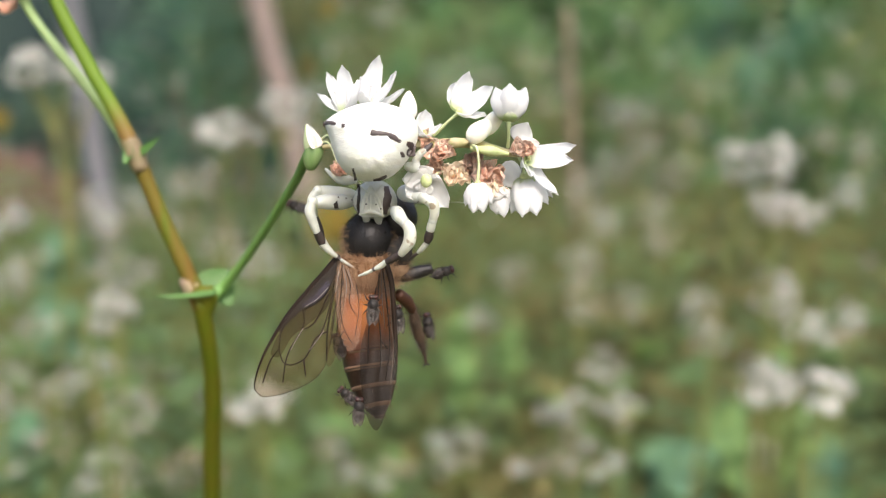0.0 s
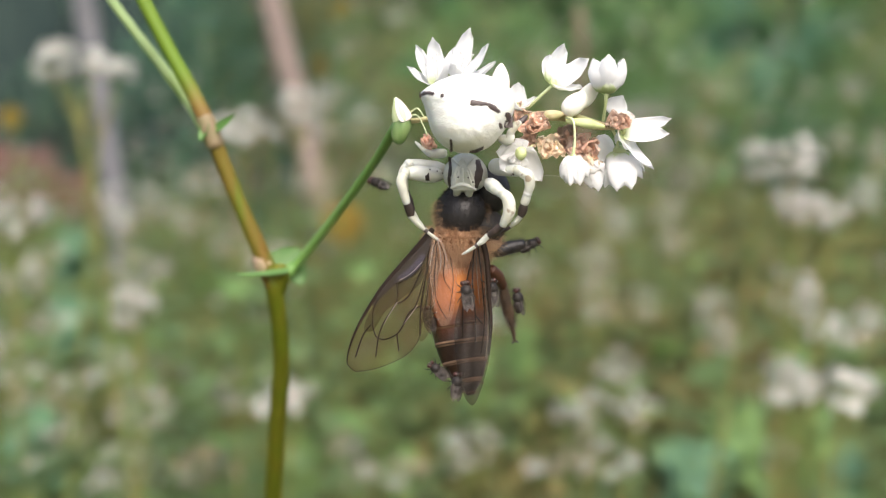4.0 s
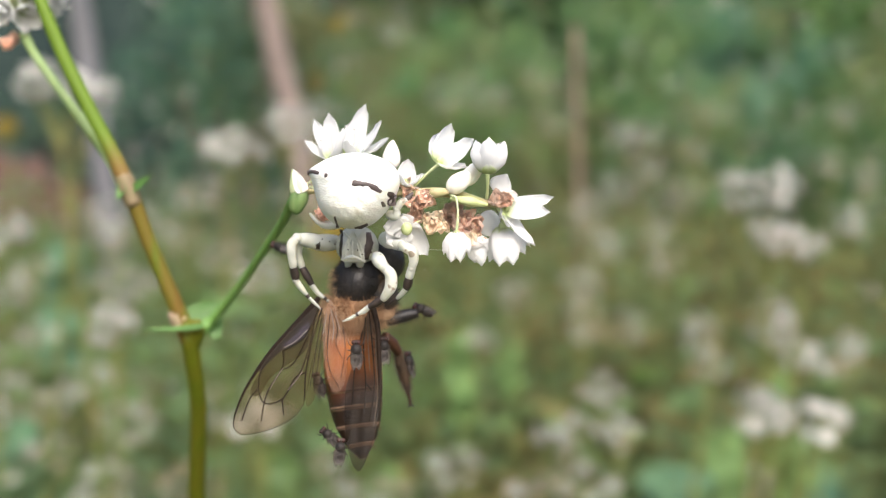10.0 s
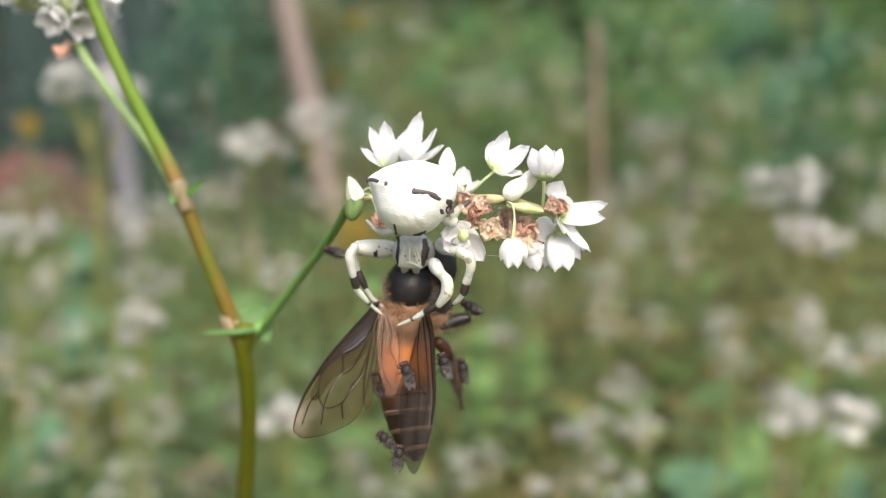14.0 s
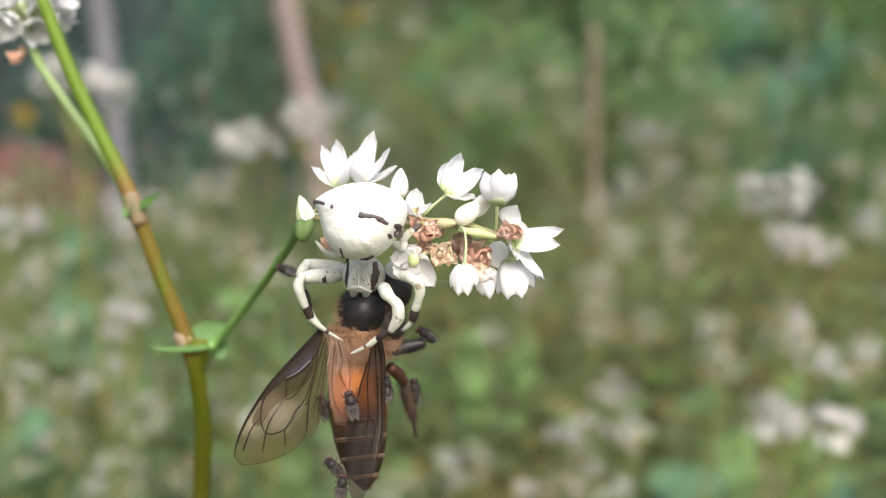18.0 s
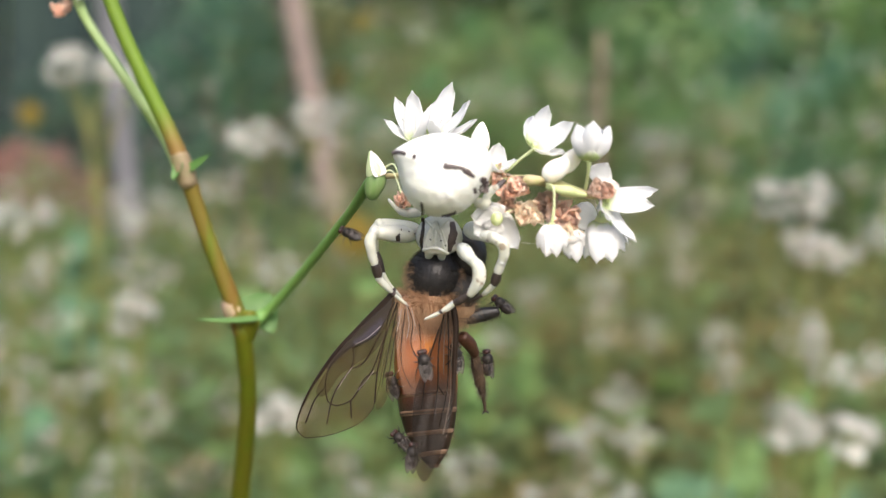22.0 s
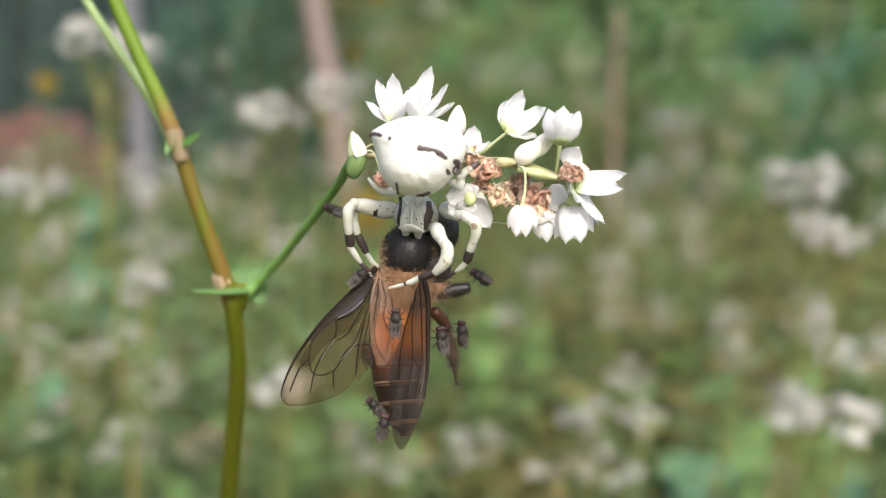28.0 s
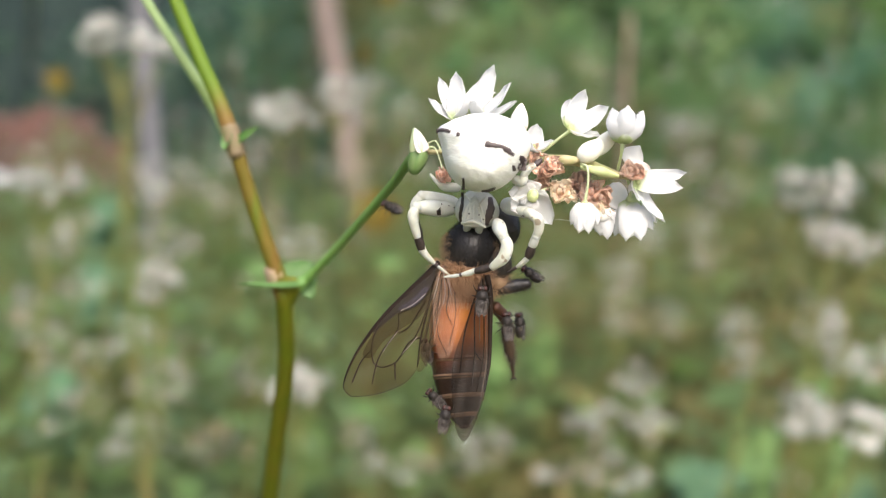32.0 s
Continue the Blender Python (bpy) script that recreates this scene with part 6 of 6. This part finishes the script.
for _ in range(420):
    x, y = rnd.uniform(-8, 8), rnd.uniform(-7, 7.2)
    if abs(x) < 2.4 and -1.6 < y < 4.6:
        continue
    h = rnd.uniform(0.35, 0.55)
    gf.append(flower_head(rnd, (x, y, h), 0.016, 9))
    gl.append(tube([(x, y, -0.01), (x + 0.01, y, h)], (0.003, 0.002), 4, 1))
    for k in range(5):
        w, z = rnd.uniform(0, 6.283), rnd.uniform(0.1, h)
        gl.append(blade((x, y, z), (x + 0.09 * math.cos(w), y + 0.09 * math.sin(w), z + 0.01), 0.06, (0, 0, 1), 0.2, 0.1, 0.001, 3, 2, 0.7, 0.8))
tagged(field_part("far_buckwheat", joined(gl), FIELD_LEAF), "far green buckwheat plants across the field", "plants", kind="stuff")
tagged(field_part("far_flowers", joined(gf), FIELD_FLOWER), "far white buckwheat flowers across the field", "flowers", kind="stuff")


def blades_field(name, n, x_of, y_of, height, mat, label, seed):
    rnd = np.random.RandomState(seed)
    v, f = [], []
    for _ in range(n):
        y = y_of(rnd)
        x = x_of(rnd, y)
        h = height * rnd.uniform(0.4, 1.1)
        w = rnd.uniform(0, 6.283)
        if math.hypot(x, y) < 0.3:
            continue
        sd = np.array((math.cos(w), math.sin(w), 0)) * 0.004
        ln = np.array((rnd.normal(0, 0.35), rnd.normal(0, 0.35), 0)) * h
        b = np.array((x, y, -0.01))
        k = len(v)
        v += [b - sd, b + sd, b + ln * 0.35 - sd * 0.8 + (0, 0, h * 0.6), b + ln * 0.35 + sd * 0.8 + (0, 0, h * 0.6), b + ln + (0, 0, h)]
        f += [(k, k + 1, k + 3, k + 2), (k + 2, k + 3, k + 4)]
    ob = new(name, mesh_of(name, Geo(v, f), mat, (0, 0, 0), 1.0))
    return tagged(ob, label, "grass", kind="stuff")


blades_field("dry_grass", 20000, lambda r, y: r.normal(0.6, 2.6), lambda r: r.normal(3.0, 2.6), 0.2, DRY_GRASS, "dry straw-brown grass between the plants", 1)
blades_field("green_grass", 26000, lambda r, y: r.normal(0, 3.2), lambda r: r.normal(2.5, 3.0), 0.18, GREEN_GRASS, "green grass and weeds between the plants", 2)


def weeds(name, n, area, height, size, mat, label, seed):
    """Low leafy weeds: loose clumps of small leaves over the soil."""
    rnd = np.random.RandomState(seed)
    v, f = [], []
    while len(f) < n:
        x, y = rnd.normal(area[0], area[1]), rnd.normal(area[2], area[3])
        if math.hypot(x, y) < 0.95:
            continue
        h0, spread = height * rnd.uniform(0.3, 1.2), rnd.uniform(0.04, 0.12)
        for _ in range(14):
            p = np.array((x, y, 0)) + rnd.normal(0, spread, 3) * (1, 1, 0) + (0, 0, rnd.uniform(0, h0))
            d = unit(rnd.normal(0, 1, 3) * (1, 1, 0.5))
            s = unit(np.cross(d, rnd.normal(0, 0.5, 3) + (0, 0, 1)))
            ln = size * rnd.uniform(0.5, 1.2)
            k = len(v)
            v += [p, p + d * ln * 0.45 + s * ln * 0.3, p + d * ln, p + d * ln * 0.45 - s * ln * 0.3]
            f.append((k, k + 1, k + 2, k + 3))
    ob = new(name, mesh_of(name, Geo(v, f), mat, (0, 0, 0), 1.0))
    return tagged(ob, label, "weeds", kind="stuff")


weeds("green_weeds", 64000, (-0.6, 2.4, 1.8, 2.6), 0.34, 0.035, FIELD_LEAF, "low green weeds filling the field", 5)
weeds("lush_weeds", 7000, (-0.4, 1.2, 1.4, 1.3), 0.32, 0.04, LUSH_LEAF, "patches of bright green weeds", 6)
weeds("brown_weeds", 26000, (0.9, 0.9, 3.2, 1.6), 0.30, 0.05, DRY_GRASS, "withered brown weeds", 7)


# ---- hedge, posts and ground marks behind the field ----
def bush(seed, label, mat):
    """A shrub 2.4 m high: stems and a loose crown of single leaves."""
    rnd = np.random.RandomState(seed)
    ob = new("bush")
    tagged(ob, label, "bush", "bushes behind the field")
    for k in range(4):
        w = rnd.uniform(0, 6.283)
        field_part("trunk" if k == 0 else "limb", tube([(0.05 * k, 0, -0.02), (0.25 * math.cos(w), 0.25 * math.sin(w), 0.8), (0.6 * math.cos(w), 0.6 * math.sin(w), 1.8)], (0.035, 0.025, 0.008), 8, 4, 0.1), BARK, ob)
    v, f = [], []
    clumps = [(rnd.normal(0, 0.45, 3) * (1, 1, 1.0) + (0, 0, rnd.uniform(0.3, 2.2))) for _ in range(44)]
    for c in clumps:
        for _ in range(80):
            p = c + rnd.normal(0, 0.13, 3)
            if p[2] < 0.03:
                continue
            d = unit(rnd.normal(0, 1, 3))
            s = unit(np.cross(d, rnd.normal(0, 1, 3)))
            ln, wd = rnd.uniform(0.05, 0.1), rnd.uniform(0.018, 0.035)
            k = len(v)
            v += [p, p + d * ln * 0.5 + s * wd, p + d * ln, p + d * ln * 0.5 - s * wd]
            f.append((k, k + 1, k + 2, k + 3))
    field_part("crown", Geo(v, f), mat, ob)
    # small pale clusters added as glints, which blur into bright discs
    gs = []
    for _ in range(34):
        w, z = rnd.uniform(0, 6.283), rnd.uniform(0.4, 2.4)
        c = np.array((0.75 * math.cos(w), 0.75 * math.sin(w), z)) + rnd.normal(0, 0.12, 3)
        for _ in range(5):
            e = c + rnd.normal(0, 0.022, 3)
            gs.append(blade(e, e + unit(rnd.normal(0, 1, 3)) * 0.05, 0.03, rnd.normal(0, 1, 3), 0.2, 0.1, 0.001, 3, 2))
    field_part("pale_leaves", joined(gs), GLINT_LEAF, ob, "pale leaf clusters standing in for glints on the foliage")
    return ob


B = [bush(200, "dense green bush at the field's edge", BUSH_LEAF), bush(201, "dense dark bluish-green bush at the field's edge", TEAL_LEAF), bush(202, "olive-green bush at the field's edge", OLIVE_LEAF)]
rnd = np.random.RandomState(3)
spots = [(x, 8.2 + 0.5 * rnd.rand() + (1.2 if x < -1.2 else 0)) for x in np.arange(-6.5, 7.5, 0.75)] + [(x + 0.4, 10.5) for x in np.arange(-7, 8, 0.8)] + [(-3.6, 6.3), (-2.7, 6.5), (-1.9, 6.2), (-1.2, 6.5), (-0.4, 5.6), (0.9, 5.2), (1.7, 6.1), (2.6, 5.6), (0.3, 6.6), (-0.7, 5.0), (-1.0, 4.7), (0.5, 4.9), (1.3, 5.6), (2.0, 5.0), (3.0, 6.2), (2.3, 6.6), (1.1, 6.9), (3.4, 5.0), (-0.2, 6.9)]
for i, (x, y) in enumerate(spots):
    s = rnd.uniform(1.15, 1.5) if y > 7 else rnd.uniform(0.32, 0.62)
    m = pose(x, y, 0, 0, 0, rnd.uniform(0, 360))
    if i < 3:
        B[i].matrix_basis = m @ Matrix.Scale(s, 4)
    else:
        copy_at(B[int(rnd.randint(3))], m, s)


def post(foot, top, radius, mat, name, label):
    ob = new(name)
    ob.location = foot
    d = np.array(top) - np.array(foot)
    field_part("shaft", tube([(0, 0, -0.05), d * 0.5, d], (radius * 1.05, radius, radius * 0.95), 14, 5, 0.12), mat, ob)
    field_part("end_grain", tube([d * 0.995, d * 1.002], (radius * 0.85, radius * 0.8), 14, 2), mat, ob)
    return tagged(ob, label, "post")


def on_line(top, low):
    """Where the line from top through low meets the ground."""
    a, b = np.array(top), np.array(low)
    return tuple(a + (b - a) * a[2] / (a[2] - b[2]))


for top, low, r, mt, nm, lb in (
        ((-0.800, 4.126, 1.339), (-0.646, 4.043, 0.747), 0.055, OLD_WOOD, "wooden_post", "leaning weathered brown wooden post"),
        ((-1.163, 3.093, 1.171), (-1.018, 2.978, 0.351), 0.036, GREY_POST, "wooden_post", "leaning weathered grey post"),
        ((0.529, 4.303, 1.162), (0.560, 4.206, 0.467), 0.016, BARK, "wooden_stake", "thin pale brown stake in the field")):
    post(on_line(top, low), top, r, mt, nm, lb)
mound = new("soil_mound", mesh_of("soil_mound", ball((-2.62, 5.6, 0.0), (0.62, 0.4, 0.46), 40, 20, 0.3, 2.0), RED_SOIL, (0, 0, 0), 1.0))
tagged(mound, "heap of bare reddish soil beside the field", "soil heap")
sheet_geo = blade((-2.55, 4.4, 0.22), (-1.95, 4.4, 0.2), 0.3, (0, 0, 1), 0.1, -0.02, 0.02, 14, 8, 0.4, 0.9, 0.08, 3)
sheet = new("plastic_sheet", mesh_of("plastic_sheet", sheet_geo, PALE_SHEET, (0, 0, 0), 1.0))
tagged(sheet, "pale crumpled plastic sheet lying on the soil", "sheet")
net = new("shade_fence")
tagged(net, "dark shade-net fence behind the posts", "fence")
for k in range(7):
    x = -5.2 + k * 0.62
    field_part("panel", Geo([(x + 0.6 * i / 8 + 0, 7.0 + 0.03 * math.sin(i * 1.7 + k) + 0.012 * j, 1.9 * j / 6) for j in range(7) for i in range(9)], [(j * 9 + i, j * 9 + i + 1, j * 9 + i + 10, j * 9 + i + 9) for j in range(6) for i in range(8)]), SHADE_NET, net)
    field_part("fence_post", tube([(x, 6.97, -0.05), (x, 6.97, 1.95)], (0.016, 0.015), 8, 4), SHADE_NET, net)


def yellow_flower(p):
    ob = new("marigold")
    ob.location = (p[0], p[1], 0)
    tagged(ob, "yellow-orange garden flower on a tall stem", "flower", "yellow flowers behind the field")
    field_part("stem", tube([(0, 0, -0.02), (0.03, 0, p[2] * 0.5), (0, 0, p[2])], (0.006, 0.005, 0.004), 7, 4), FIELD_STEM, ob)
    hub = field_part("flower_disc", ball((0, 0, p[2]), (0.028, 0.02, 0.028), 12, 8), YELLOW, ob)
    for k in range(12):
        w = 0.5236 * k
        c = (0, -0.012, p[2])
        field_part("petal", blade(c, (0.06 * math.cos(w), -0.015, p[2] + 0.06 * math.sin(w)), 0.032, (0, -1, 0), 0.3, 0.05, 0.001, 6, 4), YELLOW, hub)
    return ob


for p in ((-0.654, 4.775, 0.924), (-0.589, 5.121, 1.231), (-2.034, 4.539, 0.680), (-0.272, 2.400, 0.449)):
    yellow_flower(p)


# ---- what moves ----
def about(hip, turn, owner=None):
    """A turn in the picture's plane about a joint, in its owner's own space."""
    p = (Vector(hip) - Vector(BASES[(owner or spider).name])) * 0.001
    return Matrix.Translation(p) @ pose(0, 0, 0, 0, turn, 0) @ Matrix.Translation(-p)


def motions():
    for key, (back, size, rows) in FLIGHTS.items():
        walk(flies[key], [(t, fly_pose(place, heading, back)) for t, place, heading in rows])
    still = bee.matrix_world.copy()
    sway = ((0, -0.6), (3, -0.35), (6, -0.1), (9, 0), (11, -0.1), (13, -0.3), (17, -0.05), (20, 0.05), (25, -0.7), (28, -0.5), (30, -0.3), (32, -0.3))
    walk(bee, [(t, Matrix.Translation((SITE.to_3x3() @ Vector((dx, 0, 0))) * 0.001) @ still) for t, dx in sway])
    # the spread wing stays nearly in place while the body sways
    for part_, lag in ((wing, 1.0), (hind, 0.8)):
        walk(part_, [(t, pose(0.001 * lag * (-0.4 - dx + ease), 0, 0)) for (t, dx), ease in zip(sway, (0, 0.4, 0, -0.15, -0.1, 0, -0.15, -0.3, -0.15, 0.1, 0.3, 0.25))])
    walk(folded, [(t, about((-4.4, 85.6, -1.3), a, bee)) for t, a in ((0, 0), (17, 0), (19, 5), (20, 8), (21, 7), (22, 3), (25, 2), (28, 0), (32, 0))])
    lift = ((0, -22), (1, -18), (1.5, -4), (2, -20), (3, -24), (3.5, -20), (5.5, -8), (6, 0), (7, -2), (7.5, -16), (8, -18), (8.5, -16), (9, 0), (10, 0), (11, -2), (13, -9), (14.5, -8),
            (16.5, -20), (17, -24), (20, -26), (22, -16), (23, -20), (24.5, -4), (25, -15), (25.5, -12), (27.5, -4), (28, 0), (28.2, 0), (28.4, -16), (28.6, -5), (29, -18), (30, -22), (32, -22))
    walk(LEG_FRONT, [(t, about(LEG_FRONT_HIP, -9 + 0.6 * a)) for t, a in lift])
    walk(LEG_BACK, [(t, about(LEG_BACK_HIP, min(0, -10 - 0.48 * a))) for t, a in lift])
    walk(LEG_RIGHT, [(t, about(LEG_RIGHT_HIP, a)) for t, a in (
        (0, 4), (3, -9), (6, 4), (9, 0), (13, 3), (17, 0), (20, -5), (23, 4), (25, 16), (28, 8), (30, 20), (31, 20), (32, 14))])


motions()
